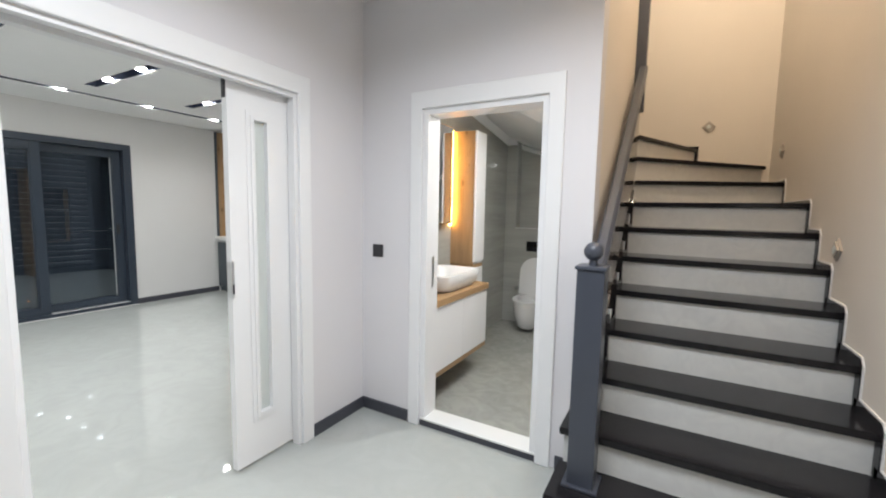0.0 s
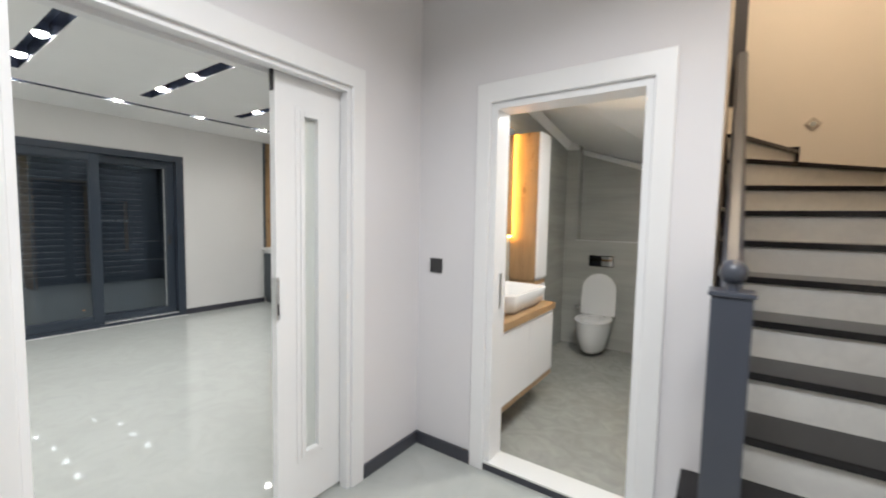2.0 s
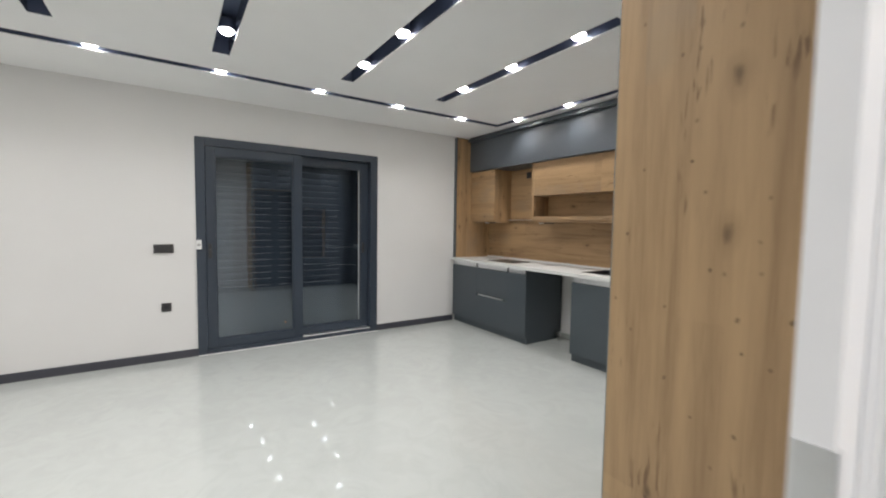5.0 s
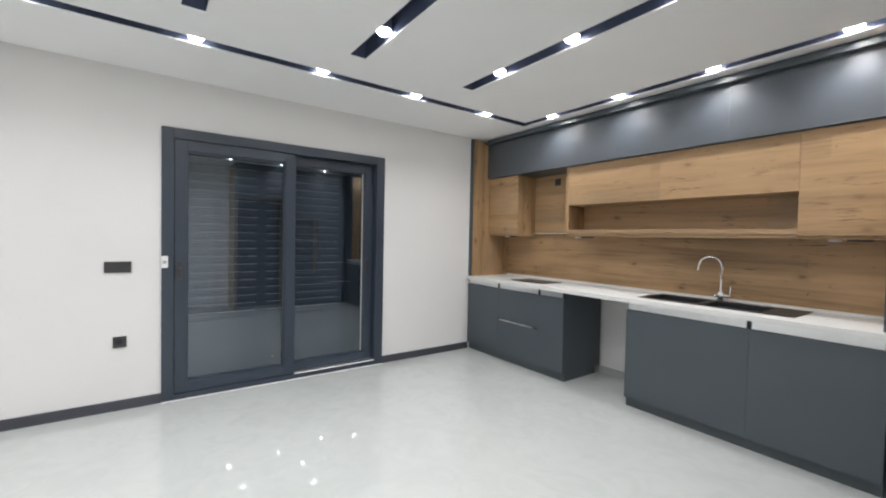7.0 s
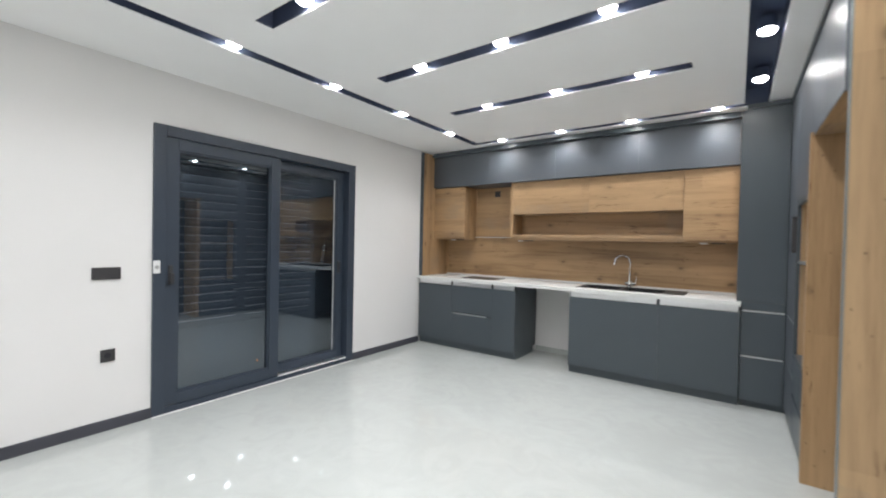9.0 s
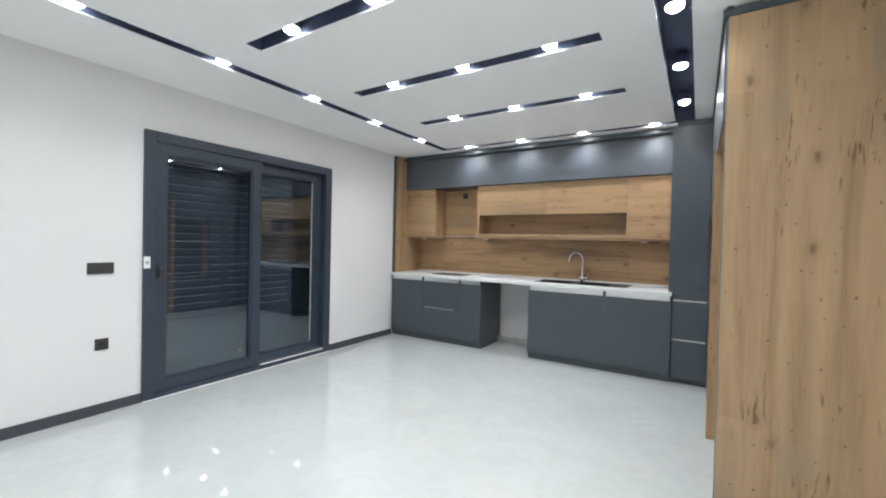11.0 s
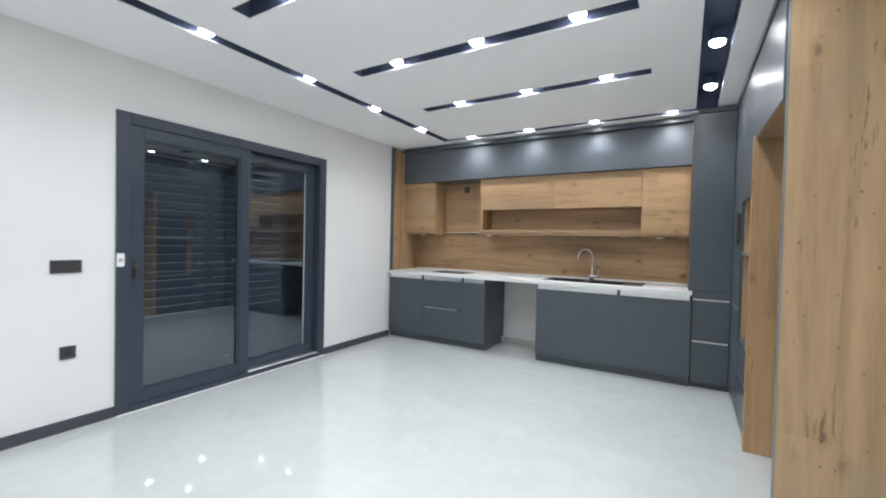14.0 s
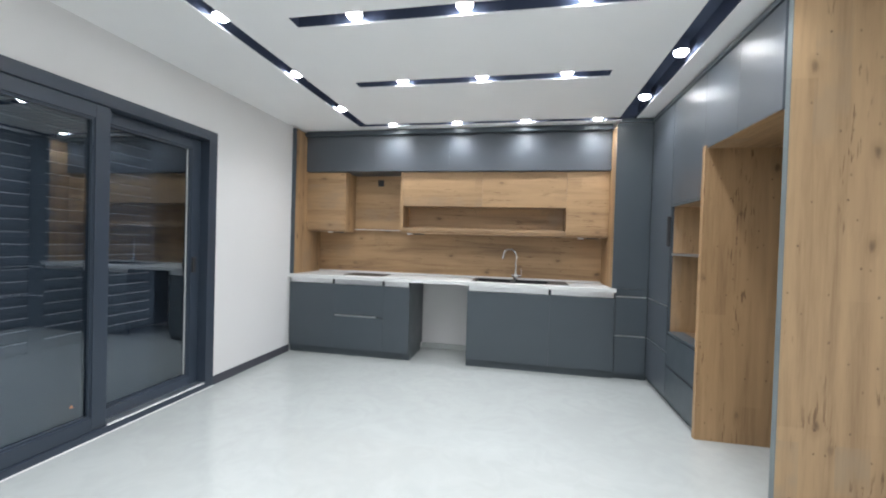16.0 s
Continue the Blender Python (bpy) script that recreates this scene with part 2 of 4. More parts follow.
RISER = stone("pale_marble_riser", (0.76, 0.76, 0.74), (0.64, 0.64, 0.63), 0.3, 2.0, 0.5)
IRON = material("dark_blue_grey_enamel", (0.055, 0.062, 0.082), 0.32, vary=0.05)
TILE = veined_tile("grey_stone_tile", (0.44, 0.44, 0.412), (0.37, 0.37, 0.345), 0.08)
TILE_FLOOR = stone("grey_stone_floor", (0.37, 0.37, 0.345), (0.28, 0.28, 0.265), 0.16, 1.4, 0.8)
CERAMIC = material("white_ceramic", (0.82, 0.82, 0.82), 0.08)
PLASTIC_DARK = material("anthracite_plastic", (0.035, 0.034, 0.036), 0.4)
PLASTIC_WHITE = material("white_plastic", (0.8, 0.8, 0.8), 0.4)
SPACER = material("pale_grey_spacer", (0.42, 0.43, 0.43), 0.5)
BRONZE = material("bronze", (0.46, 0.42, 0.38), 0.4, 0.6)
GLASS = clear_glass("coated_pane_glass", (0.30, 0.33, 0.365), ior=2.2)
GLASS.node_tree.nodes["Principled BSDF"].inputs["Specular Tint"].default_value = (0.82, 0.92, 1.0, 1)
FROST = clear_glass("frosted_glass", (0.80, 0.84, 0.82), 0.5)
FROST.node_tree.nodes["Principled BSDF"].inputs["Transmission Weight"].default_value = 0.35
MIRROR = material("mirror", (0.9, 0.9, 0.9), 0.01, 1.0)
SHUTTER = material("grey_shutter_aluminium", (0.095, 0.118, 0.150), 0.8, 0.0, vary=0.05, spec=0.0)
# pale colour paints the lamp light that slat edges catch
SLAT_GLINT = material("painted_slat_glint", (0.66, 0.68, 0.72), 0.5)
SMOKE = clear_glass("smoked_glass", (0.42, 0.40, 0.40))
ORANGE = material("orange_sticker", (0.8, 0.25, 0.05), 0.5)
GLOW = material("lamp_glow", (1, 1, 1), 0.4, emit=(1.0, 0.98, 0.94), strength=55.0)
LED = material("warm_led", (1, 0.8, 0.5), 0.4, emit=(1.0, 0.55, 0.12), strength=32.0)
CONCRETE = material("terrace_concrete", (0.22, 0.22, 0.21), 0.7, vary=0.12)


# ---- mesh helpers ----
def box(bm, x0, y0, z0, x1, y1, z1, bevel=0.0):
    r = bmesh.ops.create_cube(bm, size=1.0)
    vs = r["verts"]
    for v in vs:
        v.co = Vector(((x0 + x1) / 2 + v.co.x * (x1 - x0), (y0 + y1) / 2 + v.co.y * (y1 - y0), (z0 + z1) / 2 + v.co.z * (z1 - z0)))
    if bevel:
        es = list({e for v in vs for e in v.link_edges})
        bmesh.ops.bevel(bm, geom=es, offset=bevel, segments=2, profile=0.6, affect="EDGES")


def boxes(*sides, bevel=0.0):
    bm = bmesh.new()
    for s in sides:
        box(bm, *s, bevel=bevel)
    return bm


def rod(bm, a, b, r, r2=None, seg=16):
    a, b = Vector(a), Vector(b)
    d = b - a
    m = Matrix.Translation((a + b) / 2) @ d.to_track_quat("Z", "Y").to_matrix().to_4x4()
    bmesh.ops.create_cone(bm, cap_ends=True, segments=seg, radius1=r, radius2=r if r2 is None else r2, depth=d.length, matrix=m)


def tube(bm, pts, r, seg=14):
    """A bent round tube through pts."""
    pts = [Vector(p) for p in pts]
    rings = []
    for i, p in enumerate(pts):
        d = (pts[min(i + 1, len(pts) - 1)] - pts[max(i - 1, 0)]).normalized()
        q = d.to_track_quat("Z", "Y")
        rings.append([bm.verts.new(p + q @ Vector((r * math.cos(6.28318 * k / seg), r * math.sin(6.28318 * k / seg), 0))) for k in range(seg)])
    for a, b in zip(rings, rings[1:]):
        for k in range(seg):
            bm.faces.new((a[k], a[(k + 1) % seg], b[(k + 1) % seg], b[k]))
    bm.faces.new(rings[0][::-1])
    bm.faces.new(rings[-1])


def loft(bm, rings, cap=True):
    vs = [[bm.verts.new(p) for p in ring] for ring in rings]
    n = len(vs[0])
    for a, b in zip(vs, vs[1:]):
        for k in range(n):
            bm.faces.new((a[k], a[(k + 1) % n], b[(k + 1) % n], b[k]))
    if cap:
        bm.faces.new(vs[0][::-1])
        bm.faces.new(vs[-1])


def prism(bm, outline, axis, lo, hi):
    """An outline of 2-D points pushed along axis from lo to hi."""
    def at(p, w):
        c = list(p)
        c.insert(axis, w)
        return c
    loft(bm, [[at(p, lo) for p in outline], [at(p, hi) for p in outline]])


def part(name, bm, mat, parent=None, label="", smooth=False):
    bmesh.ops.recalc_face_normals(bm, faces=bm.faces)
    me = bpy.data.meshes.new(name)
    bm.to_mesh(me)
    bm.free()
    me.materials.append(mat)
    if smooth:
        for p in me.polygons:
            p.use_smooth = True
        me.set_sharp_from_angle(angle=radians(40))
    ob = new(name, me)
    if parent is not None:
        ob.parent = parent
    return tagged(ob, label)


def structure(name, bm, mat, label="", category=""):
    return tagged(part(name, bm, mat), label, category or name.split("_")[0], kind="structure")


def thing(name, at, label, category, group=""):
    """An Empty at a thing's base; its parts are given in world places."""
    ob = new(name)
    ob.location = at
    ob.empty_display_size = 0.1
    return tagged(ob, label, category, group)


def under(name, bm, mat, parent, label="", smooth=False):
    """A part given in world places under a thing that stands elsewhere."""
    ob = part(name, bm, mat, parent, label, smooth)
    top, chain = parent, Vector((0, 0, 0))
    while top is not None:
        chain += top.location
        top = top.parent
    ob.location = (0, 0, 0)
    ob.data.transform(Matrix.Translation(-chain))
    return ob


# ---- plan ----
WX = -6.655          # window wall
PX0, PX1 = -2.04, -1.88   # wall between living room and hall
NY = 4.71            # kitchen back wall
SY = -3.2            # wall behind
CZ, HZ = 2.65, 2.80
TY0, TY1 = 2.185, 2.33     # wall of the toilet's door
SLX, SRX = -0.35, 0.80     # stair walls
FY = 5.08            # stair's far wall

# ---- setting ----
structure("floor_living", boxes((WX - 0.25, SY - 0.15, -0.12, PX1, NY + 0.15, 0.0)), FLOOR, "polished pale grey porcelain floor, mirror-glossy", "floor")
structure("floor_hall", boxes((PX1 - 0.0, SY - 0.15, -0.12, SRX + 0.15, TY0 + 0.03, 0.0)), FLOOR, "polished pale grey porcelain floor, mirror-glossy", "floor")
structure("floor_toilet", boxes((PX1, TY0 + 0.03, -0.12, SRX + 0.15, 5.6, 0.035)), TILE_FLOOR, "grey stone-look tile floor of the toilet", "floor")

# window wall with its opening
WY0, WY1, WZ1 = 0.85, 2.842, 2.243
structure("wall_west", boxes((WX - 0.25, SY, 0, WX, WY0, 2.9), (WX - 0.25, WY1, 0, WX, NY, 2.9), (WX - 0.25, WY0, WZ1, WX, WY1, 2.9)), WALL, "plain warm white painted wall round the terrace door", "wall")
structure("wall_north", boxes((WX - 0.25, NY, 0, PX1, NY + 0.15, 2.9)), WALL, "white painted wall behind the kitchen units", "wall")
structure("wall_south", boxes((WX - 0.25, SY - 0.15, 0, SRX + 0.15, SY, 2.9)), WALL, "plain white painted wall", "wall")
# wall with the pocket door
DY0, DY1, DZ = 0.42, 1.62, 2.07
bm = boxes((PX0, SY, 0, PX1, DY0, 2.9), (PX0, DY1, DZ, PX1, TY0, 2.9), (PX0, DY0, DZ, PX1, DY1, 2.9))
box(bm, PX0, DY1, 0, -1.995, TY0, DZ)
box(bm, -1.925, DY1, 0, PX1, TY0, DZ)
box(bm, PX0, TY0, 0, PX1, NY, 2.9)
structure("wall_hall", bm, HALL_PAINT, "cool white painted wall with a pocket for the sliding door", "wall")
structure("wall_lining", boxes((PX0 - 0.006, SY, 0, PX0, DY0 - 0.09, CZ), (PX0 - 0.006, DY1 + 0.09, 0, PX0, NY, CZ), (PX0 - 0.006, DY0 - 0.09, DZ + 0.13, PX0, DY1 + 0.09, CZ)), WALL, "warm white painted wall face of the living room", "wall")
# toilet door wall
TX0, TX1, TZ = -1.39, -0.60, 2.06
structure("wall_toilet_front", boxes((PX1, TY0, 0, TX0, TY1, HZ + 0.1), (TX1, TY0, 0, SLX, TY1, HZ + 0.1), (TX0, TY0, TZ, TX1, TY1, HZ + 0.1)), HALL_PAINT, "cool white painted wall round the toilet door", "wall")
structure("wall_stair_left", boxes((SLX - 0.13, TY1, 0, SLX, 3.90, 5.4)), STAIR_PAINT, "cream painted wall along the stair", "wall")
structure("wall_stair_front_upper", boxes((PX1, TY0, HZ + 0.1, SLX, TY1, 5.4)), STAIR_PAINT, "cream painted wall over the hall", "wall")
structure("wall_stair_right", boxes((SRX, SY, 0, SRX + 0.15, FY + 0.15, 5.4)), STAIR_PAINT, "cream painted wall beside the stair", "wall")
structure("wall_stair_far", boxes((SLX - 0.13, FY, 1.6, SRX, FY + 0.15, 5.4), (PX1, FY, 2.75, SLX - 0.13, FY + 0.15, 5.4)), STAIR_PAINT, "cream painted wall at the turn of the stair", "wall")
structure("wall_stair_lower", boxes((SLX - 0.13, FY, 0, SRX, FY + 0.15, 1.6)), STAIR_PAINT, "cream painted wall under the turn", "wall")
structure("wall_stair_end", boxes((PX1 - 0.1, TY1, HZ + 0.1, PX1, FY, 5.4)), STAIR_PAINT, "cream painted wall of the upper stair", "wall")
structure("ceiling_stair", boxes((PX1 - 0.1, 0.9, 5.4, SRX + 0.15, FY + 0.15, 5.5)), CEILING, "white ceiling over the stairwell", "ceiling")
structure("wall_stair_header", boxes((SLX, 0.9, HZ, SRX, 1.0, 5.4)), STAIR_PAINT, "cream painted edge of the upper floor", "wall")
structure("wall_stair_side_upper", boxes((SLX - 0.1, 0.9, HZ + 0.1, SLX, TY0, 5.4)), STAIR_PAINT, "cream painted wall of the stairwell", "wall")

# living room ceiling with its recessed slots
XA, XB = -5.865, -5.755      # slot along the window wall
XC, XD = -3.04, -2.87      # slot along the tall units
YA, YB = 4.06, 4.16        # slot along the kitchen
YC, YD = -2.60, -2.49
STRIPS = [2.95 - 0.985 * i for i in range(6)]
TX_A, TX_B, TW = -5.38, -3.345, 0.06
bm = bmesh.new()
T = 0.12
box(bm, WX - 0.1, SY, CZ, XA, NY, CZ + T)
box(bm, XD, SY, CZ, PX0, NY, CZ + T)
box(bm, XA, YB, CZ, XD, NY, CZ + T)
box(bm, XA, SY, CZ, XD, YC, CZ + T)
box(bm, XB, YD, CZ, TX_A, YA, CZ + T)
box(bm, TX_B, YD, CZ, XC, YA, CZ + T)
edges = [YD] + [v for c in reversed(STRIPS) for v in (c - TW, c + TW)] + [YA]
for a, b in zip(edges[::2], edges[1::2]):
    box(bm, TX_A, a, CZ, TX_B, b, CZ + T)
structure("ceiling_living", bm, CEILING, "white ceiling with black recessed light slots", "ceiling")
bm = boxes((XA - 0.02, YC - 0.02, CZ + T + 0.004, XD + 0.02, YB + 0.02, CZ + T + 0.03))
structure("ceiling_void", bm, SLOT_BACK, "black backing of the ceiling slots", "ceiling")
bm = bmesh.new()
e = 0.003
for x in (XA + e, XB - e, XC + e, XD - e):
    box(bm, x - 0.002, YC, CZ + 0.006, x + 0.002, YB, CZ + T)
for y in (YA + e, YB - e, YC + e, YD - e):
    box(bm, XA, y - 0.002, CZ + 0.006, XD, y + 0.002, CZ + T)
for c in STRIPS:
    for y in (c - TW + e, c + TW - e):
        box(bm, TX_A, y - 0.002, CZ + 0.006, TX_B, y + 0.002, CZ + T)
    for x in (TX_A + e, TX_B - e):
        box(bm, x - 0.002, c - TW, CZ + 0.006, x + 0.002, c + TW, CZ + T)
structure("slot_lining", bm, SLOT, "black lining of the ceiling slots", "ceiling")
structure("ceiling_hall", boxes((PX0, SY, HZ, SLX, TY0, HZ + 0.1), (SLX, SY, HZ, SRX, 0.9, HZ + 0.1)), CEILING, "white hall ceiling", "ceiling")

# toilet shell
structure("wall_toilet_left", boxes((PX1, TY1, 0, PX1 + 0.03, 5.2, 2.75)), TILE, "grey stone-look tiled wall", "wall")
structure("wall_toilet_back", boxes((PX1, 5.03, 0, SLX - 0.13, 5.2, 2.75)), TILE, "grey stone-look tiled wall", "wall")
structure("wall_toilet_right", boxes((SLX - 0.16, TY1, 0, SLX - 0.13, 5.03, 2.5), (SLX - 0.13, 3.90, 0, SLX - 0.03, FY, 1.9)), TILE, "grey stone-look tiled wall", "wall")
structure("wall_cistern_box", boxes((-1.71, 4.88, 0.035, -1.035, 5.03, 1.232), (PX1 + 0.03, 4.88, 0.035, -1.71, 5.03, 2.7)), TILE, "tiled cistern box with a steel edge", "wall")
bm = bmesh.new()
loft(bm, [[(PX1, TY1, 2.70), (SLX - 0.13, TY1, 2.45), (SLX - 0.13, TY1, 2.55), (PX1, TY1, 2.8)],
          [(PX1, 5.1, 2.32), (SLX - 0.13, 5.1, 1.87), (SLX - 0.13, 5.1, 1.97), (PX1, 5.1, 2.42)]])
structure("ceiling_toilet", bm, CEILING, "white sloping soffit under the stair", "ceiling")


# ---- ceiling lamps ----
def downlight(x, y):
    z = CZ - 0.002
    t = thing("ceiling_spotlight", (x, y, z), "bright white recessed spotlight glowing in a black ceiling slot", "spotlight", "spotlights in the ceiling slots")
    bm = bmesh.new()
    bmesh.ops.create_cone(bm, cap_ends=True, segments=20, radius1=0.050, radius2=0.046, depth=0.07, matrix=Matrix.Translation((0, 0, 0.062)))
    shell = part("lamp_housing", bm, SLOT_BACK, t)
    bm = bmesh.new()
    bmesh.ops.create_uvsphere(bm, u_segments=16, v_segments=8, radius=0.046, matrix=Matrix.Translation((0, 0, 0.026)) @ Matrix.Diagonal((1, 1, 0.62, 1)))
    part("lamp_lens", bm, GLOW, shell, "glowing white lens", True)
    return t


SPOTS = [(x, y) for y in STRIPS for x in (-4.98, -4.32, -3.665)]
SPOTS += [(-5.805, 0.175 + 0.847 * i) for i in range(-3, 5)]
SPOTS += [(x, 4.115) for x in (-5.45, -4.71, -3.97, -3.235)]
SPOTS += [(-2.95, 3.55 - 0.84 * i) for i in range(8)]
first = None
for x, y in SPOTS:
    if first is None:
        first = downlight(x, y)
    else:
        copy_thing(first, pose(x, y, CZ - 0.002))
    lamp("spot_light", "SPOT", pose(x, y, CZ - 0.008), SPOT_W, SPOT_COLOUR, angle=140, blend=0.75, size=0.04)
hall_light = lamp("hall_light", "AREA", pose(-0.45, 0.62, HZ - 0.02), HALL_W, (0.93, 0.955, 1.0), size=0.9, size_y=0.9)
hall_light.data.spread = radians(156)
lamp("stair_light", "POINT", pose(0.0, 3.0, 4.7), STAIR_W, (1.0, 0.81, 0.60), size=0.12)
lamp("toilet_light", "AREA", pose(-0.78, 3.0, 2.27), TOILET_W, (1.0, 0.99, 0.96), size=0.14, size_y=0.14)

# ---- doors, windows, trim ----
def skirting(name, *runs):
    """Dark skirting boards; a run is a box footprint x0, y0, x1, y1."""
    bm = bmesh.new()
    for x0, y0, x1, y1 in runs:
        box(bm, x0, y0, 0.0, x1, y1, 0.078, 0.003)
    structure(name, bm, SKIRT, "anthracite skirting board along the wall", "skirting board")


S = 0.014
skirting("baseboard_living", (WX, SY, WX + S, WY0), (WX, WY1, WX + S, 4.05), (WX, SY, PX0, SY + S), (PX0 - S - 0.006, SY, PX0 - 0.006, DY0 - 0.09))
skirting("baseboard_hall", (PX1, DY1 + 0.095, PX1 + S, TY0), (PX1 + S, TY0 - S, -1.44, TY0), (-0.487, TY0 - S, -0.39, TY0), (PX1, SY, PX1 + S, DY0 - 0.095), (PX1, SY, SRX, SY + S))


def casing(bm, axis, face, out, a0, a1, top, w=0.085, t=0.02, head=0.105):
    """A flat door surround with rounded edges, in one piece, on one face of a wall."""
    lo, hi = sorted((face, face + out * t))
    outline = [(a0 - w, 0.0), (a0, 0.0), (a0, top), (a1, top), (a1, 0.0), (a1 + w, 0.0), (a1 + w, top + head), (a0 - w, top + head)]
    prism(bm, outline, 0 if axis == "y" else 1, lo, hi)
    bmesh.ops.recalc_face_normals(bm, faces=bm.faces)
    bmesh.ops.bevel(bm, geom=list(bm.edges), offset=0.007, segments=3, profile=0.6, affect="EDGES")


door = thing("door_1", (-1.96, DY1, 0), "white lacquered sliding pocket door with a narrow frosted pane, half open", "sliding door")
tagged(door, kind="structure")
bm = bmesh.new()
casing(bm, "y", PX1, 1, DY0, DY1, DZ)
under("casing", bm, DOOR_WHITE, door)
bm = bmesh.new()
casing(bm, "y", PX0 - 0.006, -1, DY0, DY1, DZ)
under("casing", bm, DOOR_WHITE, door)
bm = boxes((PX0 - 0.006, DY0, 0, PX1, DY0 + 0.022, DZ), (PX0 - 0.006, DY0 + 0.022, DZ - 0.022, -1.995, DY1, DZ), (-1.925, DY0 + 0.022, DZ - 0.022, PX1, DY1, DZ), (PX0 - 0.006, DY1 - 0.022, 0, -1.988, DY1, DZ - 0.022), (-1.932, DY1 - 0.022, 0, PX1, DY1, DZ - 0.022))
under("jamb", bm, DOOR_WHITE, door)
under("strike_groove", boxes((-1.985, DY0 + 0.022, 0.45, -1.935, DY0 + 0.024, 1.75)), material("grey_seal", (0.45, 0.45, 0.45), 0.5), door, "grey soft-close strip let into the jamb")
# leaf: stiles and rails round a narrow pane
LX0, LX1, LY0, LY1, LZ0, LZ1 = -1.98, -1.94, 1.242, 2.15, 0.02, 2.075
GY0, GY1, GZ0, GZ1 = 1.385, 1.46, 0.29, 1.885
leaf = under("door_leaf", boxes((LX0, LY0, LZ0, LX1, GY0, LZ1), (LX0, GY1, LZ0, LX1, LY1, LZ1), (LX0, GY0, LZ0, LX1, GY1, GZ0), (LX0, GY0, GZ1, LX1, GY1, LZ1)), DOOR_WHITE, door, "white lacquered leaf")
under("pane", boxes((-1.964, GY0, GZ0, -1.956, GY1, GZ1)), FROST, leaf, "narrow frosted glass strip")
for sx in (1, -1):
    xx = -1.96 + sx * 0.02
    bm = bmesh.new()
    for off, dep in ((0.0, 0.012), (0.022, 0.006)):
        p, q = sorted((xx, xx + sx * dep))
        a0, a1, c0, c1 = GY0 - 0.022 - off, GY1 + 0.022 + off, GZ0 - 0.022 - off, GZ1 + 0.022 + off
        w = 0.022
        box(bm, p, a0, c0, q, a0 + w, c1, 0.002)
        box(bm, p, a1 - w, c0, q, a1, c1, 0.002)
        box(bm, p, a0 + w, c0, q, a1 - w, c0 + w, 0.002)
        box(bm, p, a0 + w, c1 - w, q, a1 - w, c1, 0.002)
    under("glazing_bead", bm, DOOR_WHITE, leaf)
bm = boxes((-1.9405, LY0 - 0.003, 0.965, -1.937, LY0 + 0.014, 1.155), (-1.976, LY0 - 0.003, 0.965, -1.9405, LY0 + 0.001, 1.155), bevel=0.001)
handle = under("recessed_handle", bm, SILVER, leaf, "brushed steel recessed pull")
under("latch", boxes((-1.9369, LY0 + 0.002, 0.985, -1.9362, LY0 + 0.010, 1.035)), SHADOW, handle)
under("door_stop", boxes((-1.972, LY0 - 0.006, 1.97, -1.948, LY0 + 0.001, 2.06)), SHADOW, leaf, "black soft-close catch")

toilet_door = thing("door_2", (TX0, TY0, 0), "white lacquered toilet door standing open inward, with steel hinges", "door")
tagged(toilet_door, kind="structure")
bm = bmesh.new()
casing(bm, "x", TY0, -1, TX0, TX1, TZ)
under("casing", bm, DOOR_WHITE, toilet_door)
JW = 0.035
under("jamb", boxes((TX0, TY0, 0.05, TX0 + JW, TY1, TZ), (TX1 - JW, TY0, 0.05, TX1, TY1, TZ), (TX0 + JW, TY0, TZ - JW, TX1 - JW, TY1, TZ)), DOOR_WHITE, toilet_door)
under("threshold", boxes((TX0, TY0 - 0.008, 0.040, TX1, TY1, 0.052), bevel=0.003), SILL, toilet_door, "white stone threshold")
under("threshold_riser", boxes((TX0, TY0 - 0.003, 0.0, TX1, TY0 + 0.02, 0.040)), SKIRT, toilet_door, "anthracite riser strip")
tl = under("door_leaf", boxes((TX1 - 0.002, TY1 + 0.005, 0.06, TX1 + 0.04, TY1 + 0.74, 2.04), bevel=0.003), DOOR_WHITE, toilet_door)
for z in (0.27, 1.80):
    under("hinge", boxes((TX1 - JW - 0.004, TY1 - 0.055, z, TX1 - JW, TY1 - 0.004, z + 0.09), bevel=0.001), SILVER, toilet_door, "brushed steel hinge")
under("strike_plate", boxes((TX0 + JW, TY1 - 0.075, 0.93, TX0 + JW + 0.003, TY1 - 0.05, 1.13), bevel=0.001), SILVER, toilet_door, "steel strike plate")


# terrace door: outer frame, a sliding sash in front, a fixed one behind
def sash(parent, x0, x1, y0, y1, z0, z1, w, wl, wr, name):
    bm = boxes((x0, y0, z0, x1, y0 + wl, z1), (x0, y1 - wr, z0, x1, y1, z1), (x0, y0 + wl, z0, x1, y1 - wr, z0 + w), (x0, y0 + wl, z1 - w, x1, y1 - wr, z1), bevel=0.004)
    s = under(name, bm, ALU, parent)
    b = 0.014
    bm = boxes((x1 - 0.03, y0 + wl, z0 + w, x1 - 0.012, y0 + wl + b, z1 - w), (x1 - 0.03, y1 - wr - b, z0 + w, x1 - 0.012, y1 - wr, z1 - w), (x1 - 0.03, y0 + wl + b, z0 + w, x1 - 0.012, y1 - wr - b, z0 + w + b), (x1 - 0.03, y0 + wl + b, z1 - w - b, x1 - 0.012, y1 - wr - b, z1 - w))
    under("glazing_bead", bm, ALU, s)
    for gx in (x1 - 0.040,):
        g = under("pane", boxes((gx, y0 + wl - 0.005, z0 + w - 0.005, gx + 0.008, y1 - wr + 0.005, z1 - w + 0.005)), GLASS, s, "coated tinted glass pane mirroring the room")
        g.visible_shadow = False
    return s


